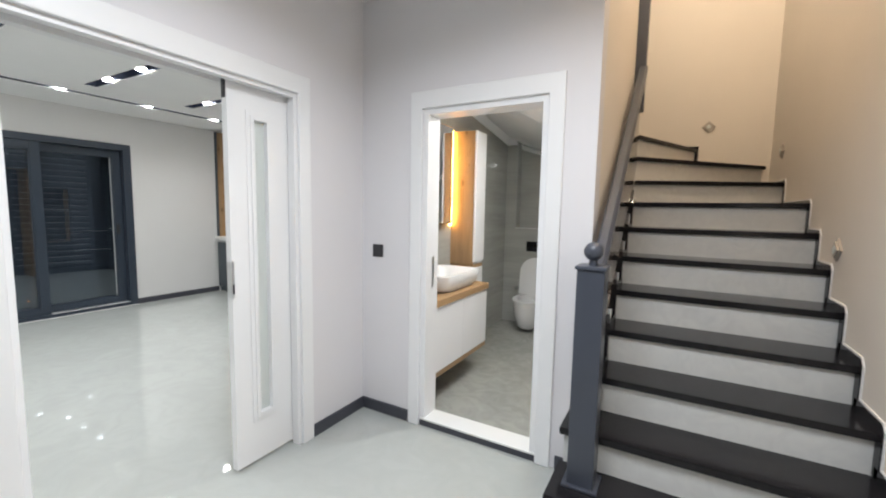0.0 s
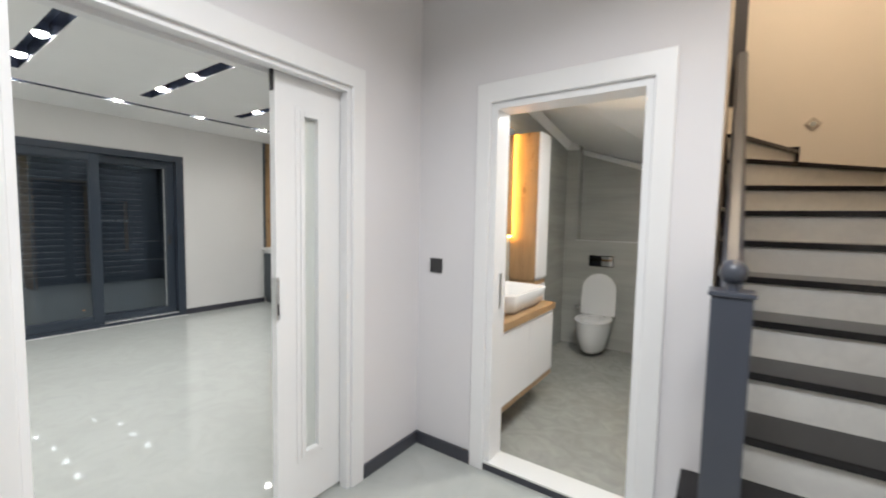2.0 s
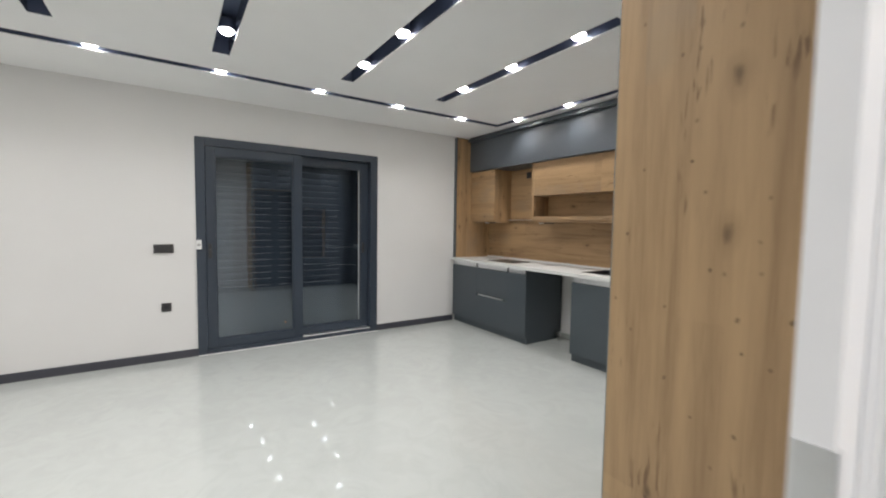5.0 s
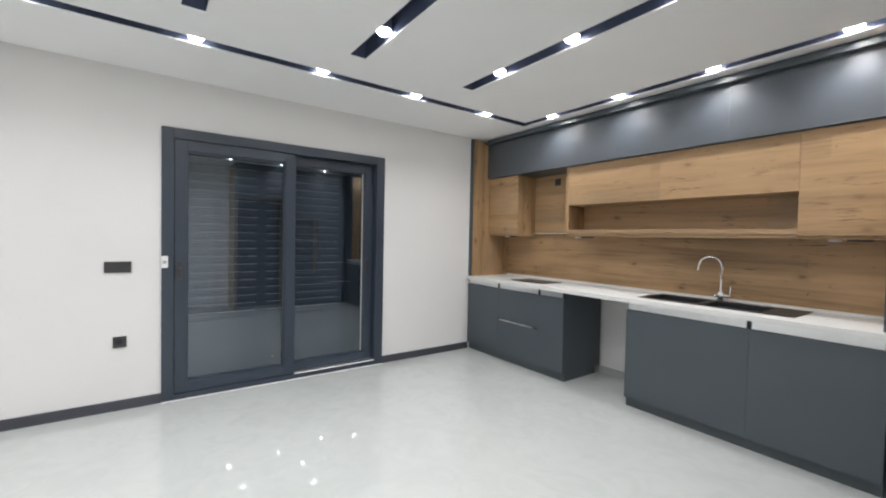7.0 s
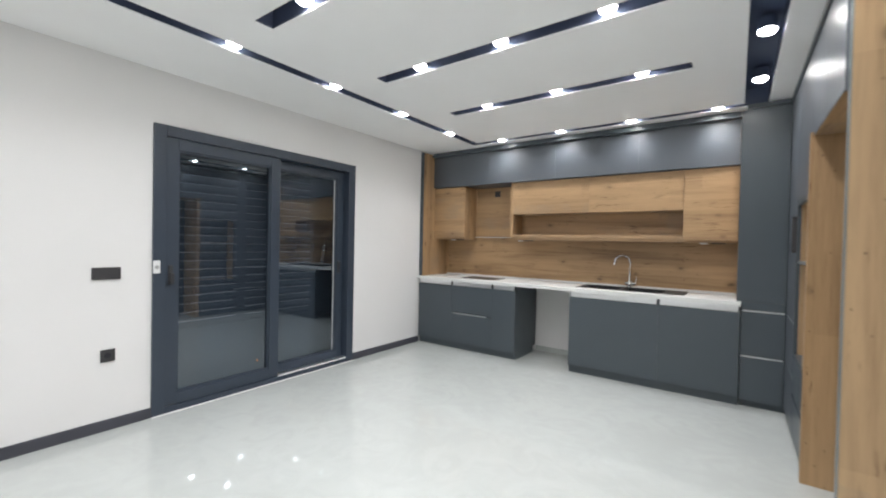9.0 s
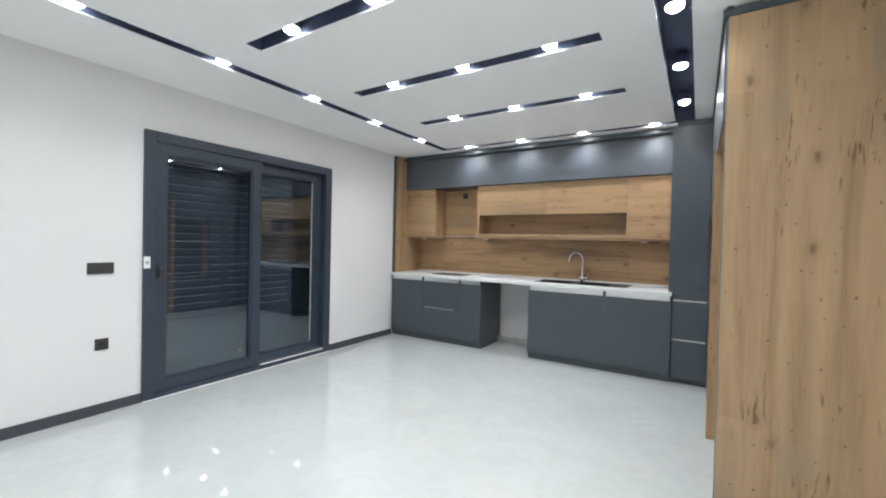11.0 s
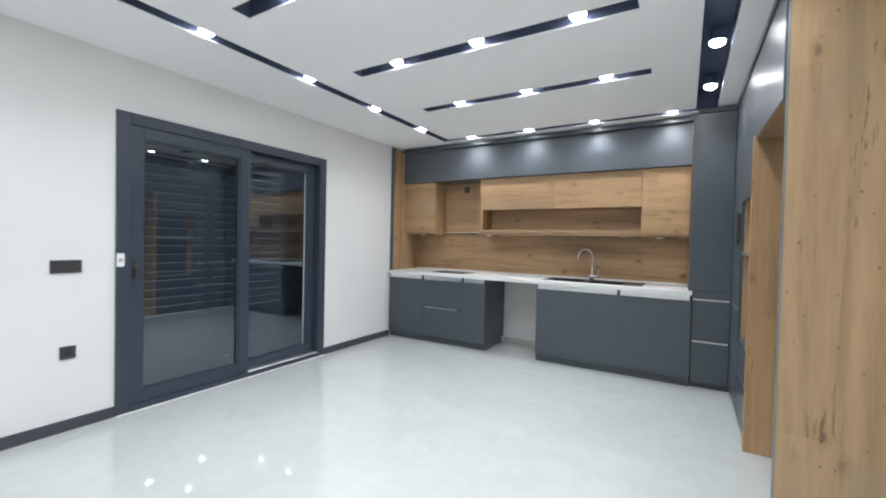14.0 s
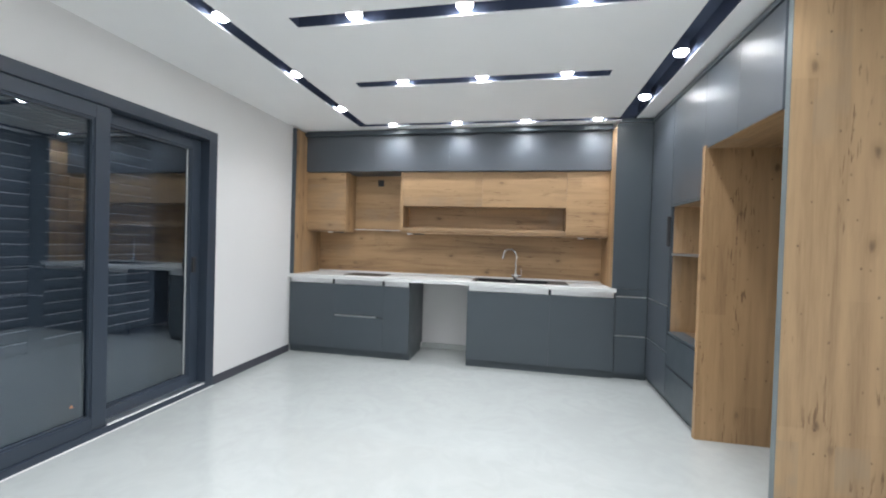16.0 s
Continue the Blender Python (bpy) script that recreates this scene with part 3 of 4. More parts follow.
win = thing("window_1", (WX, WY0, 0), "large anthracite aluminium sliding terrace door, closed, at night", "sliding window")
tagged(win, kind="structure")
FX = WX + 0.022
bm = boxes((WX - 0.13, WY0, 0.0, FX, WY0 + 0.085, WZ1), (WX - 0.13, WY1 - 0.095, 0.0, FX, WY1, WZ1), (WX - 0.13, WY0 + 0.085, WZ1 - 0.085, FX, WY1 - 0.095, WZ1), (WX - 0.13, WY0 + 0.085, 0.0, FX, WY1 - 0.095, 0.05), bevel=0.004)
under("window_frame", bm, ALU, win)
s1 = sash(win, WX - 0.045, WX + 0.008, WY0 + 0.087, 1.905, 0.052, WZ1 - 0.087, 0.09, 0.085, 0.095, "sliding_sash")
s2 = sash(win, WX - 0.115, WX - 0.062, 1.83, WY1 - 0.097, 0.052, WZ1 - 0.087, 0.085, 0.08, 0.09, "fixed_sash")
bm = boxes((WX + 0.008, 0.955, 1.01, WX + 0.020, 0.985, 1.16), bevel=0.004)
box(bm, WX + 0.020, 0.958, 1.075, WX + 0.048, 0.982, 1.10, 0.003)
box(bm, WX + 0.040, 0.956, 1.015, WX + 0.055, 0.984, 1.10, 0.004)
under("handle", bm, PLASTIC_DARK, s1, "black lever handle")
bm = boxes((WX - 0.062, 2.66, 1.02, WX - 0.04, 2.69, 1.15), bevel=0.004)
under("handle", bm, PLASTIC_DARK, s2, "black pull handle")
under("gasket", boxes((WX - 0.0935, 2.628, 0.155, WX - 0.089, 2.640, WZ1 - 0.185)), SPACER, s2, "pale glazing gasket")
bm = bmesh.new()
rod(bm, (WX - 0.0355, 1.715, 0.245), (WX - 0.0275, 1.715, 0.245), 0.009, seg=16)
tagged(under("sticker", bm, ORANGE, s1), "tiny orange sticker on the glass")
under("track", boxes((WX - 0.10, 1.905, 0.052, WX + 0.012, WY1 - 0.097, 0.060)), SILVER, win, "aluminium running track")
under("track_cover", boxes((FX - 0.014, 1.905, 0.0505, FX + 0.0015, WY1 - 0.097, 0.056)), PLASTIC_WHITE, win, "white strip along the lower track")
under("sealant", boxes((FX, WY0, 0.0, FX + 0.008, WY1, 0.006)), PLASTIC_WHITE, win, "white bead of sealant along the floor")
sw = thing("shutter_switch", (FX, 0.871, 1.15), "small white shutter remote fixed on the window frame", "switch")
under("body", boxes((FX, 0.848, 1.103, FX + 0.012, 0.895, 1.20), bevel=0.004), PLASTIC_WHITE, sw)
bm = bmesh.new()
rod(bm, (FX + 0.012, 0.871, 1.15), (FX + 0.015, 0.871, 1.15), 0.014)
under("button", bm, material("grey_button", (0.4, 0.4, 0.4), 0.4), sw, "grey round button")

# roller shutters behind the glass
for a, b in ((WY0 - 0.05, 1.605), (1.69, 2.415)):
    sh = thing("roller_shutter", (WX - 0.23, a, 0), "closed grey aluminium roller shutter outside the glass", "shutter", "terrace shutters")
    # made-up flat slab: slats left out where the floor's reflection washes over them
    under("slatless_lower", boxes((WX - 0.238, a, 0.0, WX - 0.222, b, 0.590)), SHUTTER, sh, "lower stretch of shutter made flat, as the floor's reflection drowns its slats")
    z = 0.592
    while z < 2.3:
        bm = bmesh.new()
        prism(bm, [(WX - 0.236, z), (WX - 0.226, z + 0.004), (WX - 0.220, z + 0.030), (WX - 0.224, z + 0.062), (WX - 0.228, z + 0.069), (WX - 0.238, z + 0.072)], 1, a, b)
        ob = part("slat", bm, SHUTTER, sh)
        ob.data.transform(Matrix.Translation(-sh.location))
        # added thin strip: the highlight along the slat's top, put in as colour
        under("slat_glint", boxes((WX - 0.226, a, z + 0.0675, WX - 0.219, b, z + 0.0725)), SLAT_GLINT, sh, "pale strip standing in for lamp light caught on the slat's edge")
        z += 0.074
    for y in (a - 0.0425, b):
        under("guide_rail", boxes((WX - 0.25, y, 0, WX - 0.2215, y + 0.0425, 2.3)), SHUTTER, sh)
structure("terrace_floor", boxes((-9.5, -1.0, -0.14, WX - 0.25, 5.0, -0.02)), CONCRETE, "terrace outside the window", "ground")
# added backdrop, no real part: its blue-grey keeps the uncovered pane from going black
structure("shutter_box", boxes((WX - 0.5, WY0 - 0.3, 0.0, WX - 0.45, WY1 + 0.3, 2.6), (WX - 0.5, WY0 - 0.3, 2.35, WX - 0.25, WY1 + 0.3, 2.6)), SHUTTER, "added blue-grey backdrop standing in for the night glow behind the glass", "backdrop")


# ---- switches and sockets ----
def wall_plate(name, x, y, z, facing, n, label, socket=False):
    """A plate of n square modules; facing '+x' or '-y'."""
    t = thing(name, (x, y, z), label, "socket" if socket else "switch")
    w = 0.082 * n if n > 1 else 0.084
    gap = 0.002

    def b(u0, v0, u1, v1, d0, d1):
        if facing == "+x":
            return (d0, u0, v0, d1, u1, v1)
        return (u0, -d1, v0, u1, -d0, v1)
    face = part("plate", boxes(b(-w / 2, -0.043, w / 2, 0.043, 0.0, 0.010), bevel=0.002), PLASTIC_DARK, t)
    for k in range(n):
        u = -w / 2 + w * (k + 0.5) / n
        h = w / n / 2 - 0.010
        if socket:
            bm = bmesh.new()
            c = (0.0102, u, 0) if facing == "+x" else (u, -0.0102, 0)
            d = (0.0125, u, 0) if facing == "+x" else (u, -0.0125, 0)
            rod(bm, c, d, 0.022, 0.020, 20)
            part("socket_well", bm, SHADOW, face)
        else:
            part("rocker", boxes(b(u - h, -0.033, u + h, 0.033, 0.010, 0.013), bevel=0.001), PLASTIC_DARK, face)
    return t


wall_plate("light_switch", WX, 0.575, 1.115, "+x", 2, "wide anthracite double light switch on the white wall")
wall_plate("wall_socket", WX, 0.586, 0.533, "+x", 1, "anthracite wall socket low on the white wall", True)
wall_plate("light_switch", -1.743, TY0, 1.151, "-y", 1, "square anthracite light switch beside the toilet door")

# ---- kitchen: sink wall ----
KX0, KX1 = WX, -3.02
FYK = 4.05           # fronts of base units
UY, OY = 4.30, 4.335    # fronts of dark upper and of oak cupboards
BACK = 4.695


def panel_front(parent, x0, x1, z0, z1, y, mat, name="door", t=0.019, g=0.0004):
    return under(name, boxes((x0 + g, y, z0 + g, x1 - g, y + t, z1 - g), bevel=0.0005), mat, parent)


structure("backsplash", boxes((KX0 + 0.05, BACK - 0.012, 0.92, KX1 - 0.03, BACK + 0.012, 2.2)), OAK_H, "knotty oak veneer splashback panel", "splashback")

gable = thing("kitchen_gable", (KX0, FYK, 0.92), "tall oak side panel with an anthracite front edge beside the worktop", "panel", "gables of the sink wall")
under("panel", boxes((KX0 + 0.003, FYK + 0.02, 0.92, KX0 + 0.045, BACK, 2.63)), OAK_V, gable)
under("edge", boxes((KX0 + 0.003, FYK, 0.92, KX0 + 0.047, FYK + 0.02, 2.63), bevel=0.001), FRONT, gable, "anthracite front edge")
gable = thing("kitchen_gable", (KX1, FYK, 0.92), "tall oak side panel closing the worktop against the tall units", "panel", "gables of the sink wall")
under("panel", boxes((KX1 - 0.035, FYK + 0.046, 0.92, KX1 - 0.002, BACK, 2.58)), OAK_V, gable)

def slab(xs, ys, holes, z0, z1):
    """A flat slab over a grid of cells, with some cells cut out."""
    bm = bmesh.new()
    cells = {(i, j) for i in range(len(xs) - 1) for j in range(len(ys) - 1)} - set(holes)
    v = {(i, j, k): bm.verts.new((x, y, z)) for i, x in enumerate(xs) for j, y in enumerate(ys) for k, z in enumerate((z0, z1))}
    for i, j in cells:
        bm.faces.new((v[i, j, 1], v[i + 1, j, 1], v[i + 1, j + 1, 1], v[i, j + 1, 1]))
        bm.faces.new((v[i, j, 0], v[i, j + 1, 0], v[i + 1, j + 1, 0], v[i + 1, j, 0]))
        for di, dj, a, b in ((0, -1, (i, j), (i + 1, j)), (1, 0, (i + 1, j), (i + 1, j + 1)), (0, 1, (i + 1, j + 1), (i, j + 1)), (-1, 0, (i, j + 1), (i, j))):
            if (i + di, j + dj) not in cells:
                bm.faces.new((v[*a, 0], v[*b, 0], v[*b, 1], v[*a, 1]))
    return bm


worktop = tagged(part("worktop", slab((KX0 + 0.002, -4.50, -3.505, KX1 - 0.002), (4.015, 4.185, 4.605, BACK - 0.014), [(1, 1)], 0.884, 0.92), QUARTZ), "pale quartz worktop running over the base units", "worktop")
part("upstand", boxes((KX0 + 0.05, BACK - 0.03, 0.92, KX1 - 0.04, BACK - 0.0125, 0.938), bevel=0.001), QUARTZ, worktop)


def base_unit(x0, x1, doors, label, side_right=False):
    u = thing("base_cabinet", ((x0 + x1) / 2, FYK, 0), label, "kitchen cabinet", "base cabinets under the worktop")
    under("body", boxes((x0, FYK + 0.02, 0.08, x1, BACK - 0.02, 0.884)), FRONT, u)
    under("plinth", boxes((x0, FYK + 0.035, 0.0, x1, FYK + 0.055, 0.08), (x1 - 0.02, FYK + 0.055, 0.0, x1, BACK - 0.1, 0.08)), FRONT, u, "recessed anthracite plinth")
    for a, b, splits in doors:
        zs = [0.08] + splits + [0.822]
        for lo, hi in zip(zs, zs[1:]):
            top = hi if hi > 0.8 else hi - 0.024
            d = panel_front(u, a, b, lo, top, FYK, FRONT, "drawer_front" if splits else "door")
            if hi < 0.8:
                under("grip_rail", boxes((a + 0.02, FYK + 0.004, hi - 0.022, b - 0.09, FYK + 0.018, hi - 0.010)), SILVER, d, "aluminium grip rail")
        under("grip_rail", boxes((a + 0.014, FYK + 0.006, 0.827, b - 0.014, FYK + 0.0195, 0.882)), SILVER, d, "aluminium grip rail")
        under("rail_end", boxes((b - 0.014, FYK + 0.002, 0.825, b + 0.0, FYK + 0.0195, 0.883)), SHADOW, u)
    return u


base_unit(-6.645, -6.09, [(-6.645, -6.09, [])], "anthracite base cabinet with an aluminium grip rail, in the corner")
base_unit(-6.09, -5.485, [(-6.09, -5.485, [0.48])], "anthracite drawer unit with two fronts and aluminium grip rails")
base_unit(-5.485, -5.175, [(-5.485, -5.175, [])], "narrow anthracite base cabinet beside the appliance gap")
base_unit(-4.53, -3.665, [(-4.53, -3.665, [])], "wide anthracite sink cabinet with an aluminium grip rail")
base_unit(-3.665, -3.025, [(-3.665, -3.025, [])], "anthracite base cabinet with an aluminium grip rail")
structure("baseboard_gap", boxes((-5.175, BACK - 0.002, 0.0, -4.53, NY - 0.001, 0.06)), FLOOR, "pale tile skirting in the appliance gap", "skirting board")


def hob():
    t = thing("hob", (-5.80, 4.35, 0.92), "black glass built-in hob set in the pale worktop", "hob")
    under("glass_top", boxes((-6.03, 4.18, 0.92, -5.55, 4.50, 0.926), bevel=0.002), HOB_GLASS, t)
    for x in (-5.91, -5.67):
        bm = bmesh.new()
        rod(bm, (x, 4.34, 0.926), (x, 4.34, 0.9268), 0.085, seg=28)
        under("cooking_zone", bm, PLASTIC_DARK, t)


hob()


def sink():
    x0, x1, y0, y1, zt, zb = -4.51, -3.46, 4.175, 4.615, 0.923, 0.74
    t = thing("kitchen_sink", ((x0 + x1) / 2, y0, zt), "black composite double-bowl sink with a drainer set in the worktop", "sink")
    xs = [x0 + 0.04, -4.08, -4.04, -3.66]
    bm = boxes((x0, y0, zt - 0.006, x1, y0 + 0.035, zt), (x0, y1 - 0.07, zt - 0.006, x1, y1, zt), (x0, y0 + 0.035, zt - 0.006, xs[0], y1 - 0.07, zt), (xs[1], y0 + 0.035, zt - 0.006, xs[2], y1 - 0.07, zt), (xs[3], y0 + 0.035, zt - 0.006, x1, y1 - 0.07, zt))
    under("rim", bm, COMPOSITE, t)
    for a, b in ((xs[0], xs[1]), (xs[2], xs[3])):
        w = 0.006
        ya, yb = y0 + 0.035, y1 - 0.07
        bowl = under("bowl", boxes((a, ya, zb, b, yb, zb + w), (a, ya, zb + w, a + w, yb, zt - 0.006), (b - w, ya, zb + w, b, yb, zt - 0.006), (a + w, ya, zb + w, b - w, ya + w, zt - 0.006), (a + w, yb - w, zb + w, b - w, yb, zt - 0.006)), COMPOSITE, t)
        bm = bmesh.new()
        rod(bm, ((a + b) / 2, (ya + yb) / 2, zb + w), ((a + b) / 2, (ya + yb) / 2, zb + w + 0.004), 0.04, seg=24)
        under("drain", bm, CHROME, bowl, "chrome drain")


sink()


def tap():
    x, y, z = -4.03, 4.585, 0.923
    t = thing("kitchen_tap", (x, y, z), "chrome mixer tap with a high curved spout behind the sink", "tap")
    bm = bmesh.new()
    rod(bm, (x, y, z), (x, y, z + 0.012), 0.030, seg=24)
    rod(bm, (x, y, z + 0.012), (x, y, z + 0.075), 0.022, seg=24)
    rod(bm, (x - 0.045, y, z + 0.045), (x + 0.06, y, z + 0.045), 0.017, seg=18)
    body = under("body", bm, CHROME, t, smooth=True)
    r, top = 0.080, z + 0.28
    pts = [(x, y, z + 0.07), (x, y, z + 0.18), (x, y, top)]
    for i in range(1, 15):
        a = math.pi * 1.02 * i / 14
        k = r * (1 - math.cos(a))
        pts.append((x - 0.93 * k, y - 0.37 * k, top + r * math.sin(a)))
    e = pts[-1]
    pts.append((e[0] - 0.006, e[1] - 0.002, e[2] - 0.03))
    bm = bmesh.new()
    tube(bm, pts, 0.0125)
    under("spout", bm, CHROME, t, smooth=True)
    bm = bmesh.new()
    rod(bm, (x + 0.062, y, z + 0.045), (x + 0.066, y, z + 0.125), 0.006, 0.005)
    under("lever", bm, CHROME, body, smooth=True)


tap()

# dark upper cupboards with a cornice
UXS = [KX0 + 0.047, -5.73, -4.82, -3.92, KX1 - 0.036]
for a, b in zip(UXS, UXS[1:]):
    u = thing("upper_cabinet", (a, UY, 2.16), "flat anthracite lift-up upper cabinet with a satin sheen", "kitchen cabinet", "dark upper cabinets")
    under("body", boxes((a, UY + 0.02, 2.165, b, BACK - 0.013, 2.59)), UPPER, u)
    panel_front(u, a, b, 2.163, 2.585, UY, UPPER)
tagged(part("cornice", boxes((KX0 + 0.047, UY - 0.05, 2.588, KX1 - 0.036, UY + 0.1, 2.62), (KX0 + 0.047, UY - 0.02, 2.62, KX1 - 0.036, UY + 0.02, CZ), bevel=0.001), FRONT), "anthracite cornice strip over the upper cabinets", "cornice")

# oak cupboards
u = thing("oak_wall_cabinet", (-6.6, OY, 1.455), "small knotty oak wall cabinet in the corner", "kitchen cabinet", "oak wall cabinets")
under("body", boxes((-6.608, OY + 0.02, 1.455, -6.10, BACK - 0.013, 2.16)), OAK_V, u)
panel_front(u, -6.608, -6.10, 1.46, 2.157, OY, OAK_H)
under("valance", boxes((-6.608, OY + 0.03, 1.435, -6.10, BACK - 0.02, 1.4545)), OAK_H, u)
hood = thing("hood_panel", (-5.93, 4.5, 1.475), "recessed oak panel where the cooker hood belongs, with an outlet", "panel")
under("panel", boxes((-6.098, 4.645, 1.475, -5.405, BACK - 0.014, 2.16)), OAK_H, hood)
under("edge", boxes((-6.098, 4.62, 1.468, -5.405, 4.645, 1.475)), PLASTIC_WHITE, hood, "thin white lower edge")
under("outlet", boxes((-5.80, 4.638, 2.03, -5.72, 4.645, 2.11), bevel=0.002), PLASTIC_DARK, hood, "black outlet")

u = thing("oak_wall_cabinet", (-4.42, OY, 1.46), "long knotty oak wall cabinet with an open shelf below two doors", "kitchen cabinet", "oak wall cabinets")
under("body", boxes((-5.403, OY + 0.02, 1.758, -3.505, BACK - 0.013, 2.16)), OAK_H, u)
panel_front(u, -5.365, -4.43, 1.758, 2.157, OY, OAK_H)
panel_front(u, -4.43, -3.505, 1.758, 2.157, OY, OAK_H)
under("side", boxes((-5.403, OY, 1.468, -5.367, BACK - 0.013, 1.755), (-5.403, OY, 1.755, -5.367, OY + 0.02, 2.16)), OAK_V, u)
under("shelf", boxes((-5.367, OY, 1.468, -3.505, BACK - 0.013, 1.505)), OAK_H, u)
under("back", boxes((-5.367, 4.60, 1.505, -3.505, 4.615, 1.758)), OAK_H, u)
under("valance", boxes((-5.403, OY + 0.012, 1.44, -3.505, BACK - 0.013, 1.467)), OAK_H, u)
u = thing("oak_wall_cabinet", (-3.24, OY, 1.46), "single-door knotty oak wall cabinet above the sink", "kitchen cabinet", "oak wall cabinets")
under("body", boxes((-3.503, OY + 0.02, 1.455, KX1 - 0.037, BACK - 0.013, 2.16)), OAK_V, u)
panel_front(u, -3.503, KX1 - 0.037, 1.46, 2.157, OY - 0.006, OAK_H)
under("valance", boxes((-3.503, OY + 0.02, 1.435, KX1 - 0.037, BACK - 0.02, 1.4545)), OAK_H, u)
for x in (-6.33, -5.30, -3.33):
    t = thing("cabinet_light", (x, 4.42, 1.435), "small round under-cabinet spotlight, switched off", "spotlight", "under-cabinet lights")
    bm = bmesh.new()
    rod(bm, (x, 4.42, 1.423), (x, 4.42, 1.4345), 0.034, seg=24)
    under("housing", bm, SILVER, t)
    bm = bmesh.new()
    rod(bm, (x, 4.42, 1.420), (x, 4.42, 1.423), 0.026, seg=24)
    under("lens", bm, PLASTIC_WHITE, t)
    tagged(under("sensor", boxes((x + 0.06, 4.39, 1.423, x + 0.18, 4.43, 1.4345)), PLASTIC_DARK, t), "dark sensor strip")

# ---- kitchen: tall units ----
RX = -2.715           # fronts of the tall run
RB = PX0 - 0.008     # back of the tall run
u = thing("tall_corner_cabinet", (-2.87, FYK, 0), "tall anthracite corner cabinet with aluminium grip rails", "kitchen cabinet", "tall units")
under("body", boxes((-3.018, FYK + 0.045, 0.06, RX + 0.02, BACK, 2.63)), FRONT, u)
under("plinth", boxes((-3.018, FYK + 0.07, 0.0, RX + 0.02, FYK + 0.09, 0.06)), FRONT, u)
under("filler", boxes((-3.018, FYK + 0.025, 0.850, RX - 0.004, FYK + 0.044, 0.921)), FRONT, u)
for a, b in ((0.06, 0.437), (0.452, 0.835), (0.850, 2.595)):
    panel_front(u, -3.055 if b > 1 else -3.018, RX - 0.004, a if b < 1 else 0.922, b, FYK + 0.025, FRONT, "door" if b > 1 else "drawer_front")
for z in (0.438, 0.836):
    under("grip_rail", boxes((-3.01, FYK + 0.030, z, RX - 0.01, FYK + 0.044, z + 0.012)), SILVER, u, "aluminium grip rail")
under("cornice", boxes((-3.018, FYK + 0.02, 2.602, RX, FYK + 0.06, 2.64)), FRONT, u)


def side_front(parent, y0, y1, z0, z1, mat=None, name="door", g=0.0007, x=None):
    x = RX if x is None else x
    return under(name, boxes((x, y0 + g, z0 + g, x + 0.019, y1 - g, z1 - g), bevel=0.0008), mat or UPPER, parent)


u = thing("tall_cabinet", (RX, 3.78, 0), "tall anthracite cabinet with stacked flat doors in the corner", "kitchen cabinet", "tall units")
under("body", boxes((RX + 0.02, 3.50, 0.06, RB, FYK + 0.04, 2.63)), FRONT, u)
under("plinth", boxes((RX + 0.045, 3.50, 0, RX + 0.06, FYK + 0.09, 0.06)), FRONT, u)
for a, b in ((0.06, 0.437), (0.452, 0.835), (0.850, 2.595)):
    side_front(u, 3.505, FYK + 0.02, a, b)
for z in (0.438, 0.836):
    under("grip_rail", boxes((RX + 0.004, 3.51, z, RX + 0.018, FYK + 0.02, z + 0.012)), SILVER, u, "aluminium grip rail")
bm = boxes((RX - 0.03, 3.486, 1.36, RX, 3.506, 1.62), bevel=0.006)
under("pull_handle", bm, PLASTIC_DARK, u, "black moulded pull")

N0, N1, NZ0, NZ1, ND = 2.884, 3.50, 0.635, 1.70, -2.46
u = thing("appliance_cabinet", (RX, 3.16, 0), "tall anthracite cabinet with an open oak-lined appliance niche and drawers", "kitchen cabinet", "tall units")
under("body", boxes((RX + 0.02, N0, 0.06, RB, N1, NZ0 - 0.02), (RX + 0.02, N0, NZ1 + 0.02, RB, N1, 2.63), (ND, N0, NZ0, RB, N1, NZ1)), FRONT, u)
under("plinth", boxes((RX + 0.045, N0, 0, RX + 0.06, N1, 0.06)), FRONT, u)
under("lining", boxes((RX + 0.020, N0 + 0.001, NZ0 - 0.02, ND, N0 + 0.019, NZ1 + 0.02), (RX + 0.020, N1 - 0.019, NZ0 - 0.02, ND, N1 - 0.001, NZ1 + 0.02)), OAK_V, u, "knotty oak lining")
under("back_panel", boxes((ND - 0.012, N0 + 0.02, NZ0, ND - 0.001, N1 - 0.02, NZ1)), FRONT, u, "dark back panel")
under("lining_top", boxes((RX + 0.020, N0 + 0.019, NZ1, ND - 0.012, N1 - 0.019, NZ1 + 0.019)), OAK_D, u)
under("lining_bottom", boxes((RX + 0.120, N0 + 0.019, NZ0 - 0.019, ND - 0.012, N1 - 0.019, NZ0)), OAK_D, u)
under("sill", boxes((RX + 0.002, N0 + 0.019, NZ0 - 0.019, RX + 0.119, N1 - 0.019, NZ0)), FRONT, u, "anthracite front sill")
under("niche_frame", boxes((RX, N1 - 0.019, NZ0 - 0.026, RX + 0.0195, N1 - 0.005, NZ1 + 0.0245), (RX, N0 + 0.001, NZ1, RX + 0.0195, N1 - 0.019, NZ1 + 0.0245)), FRONT, u, "dark edge of the niche")
under("shelf", boxes((RX + 0.01, N0 + 0.019, 1.285, ND - 0.012, N1 - 0.019, 1.303)), SILVER, u, "grey shelf")
under("niche_edge", boxes((RX - 0.001, N1 - 0.004, NZ0 - 0.02, RX + 0.019, N1 + 0.006, NZ1 + 0.02)), SHADOW, u)
side_front(u, N0, N1, 0.06, 0.325, FRONT, "drawer_front")
side_front(u, N0, N1, 0.345, NZ0 - 0.028, FRONT, "drawer_front")
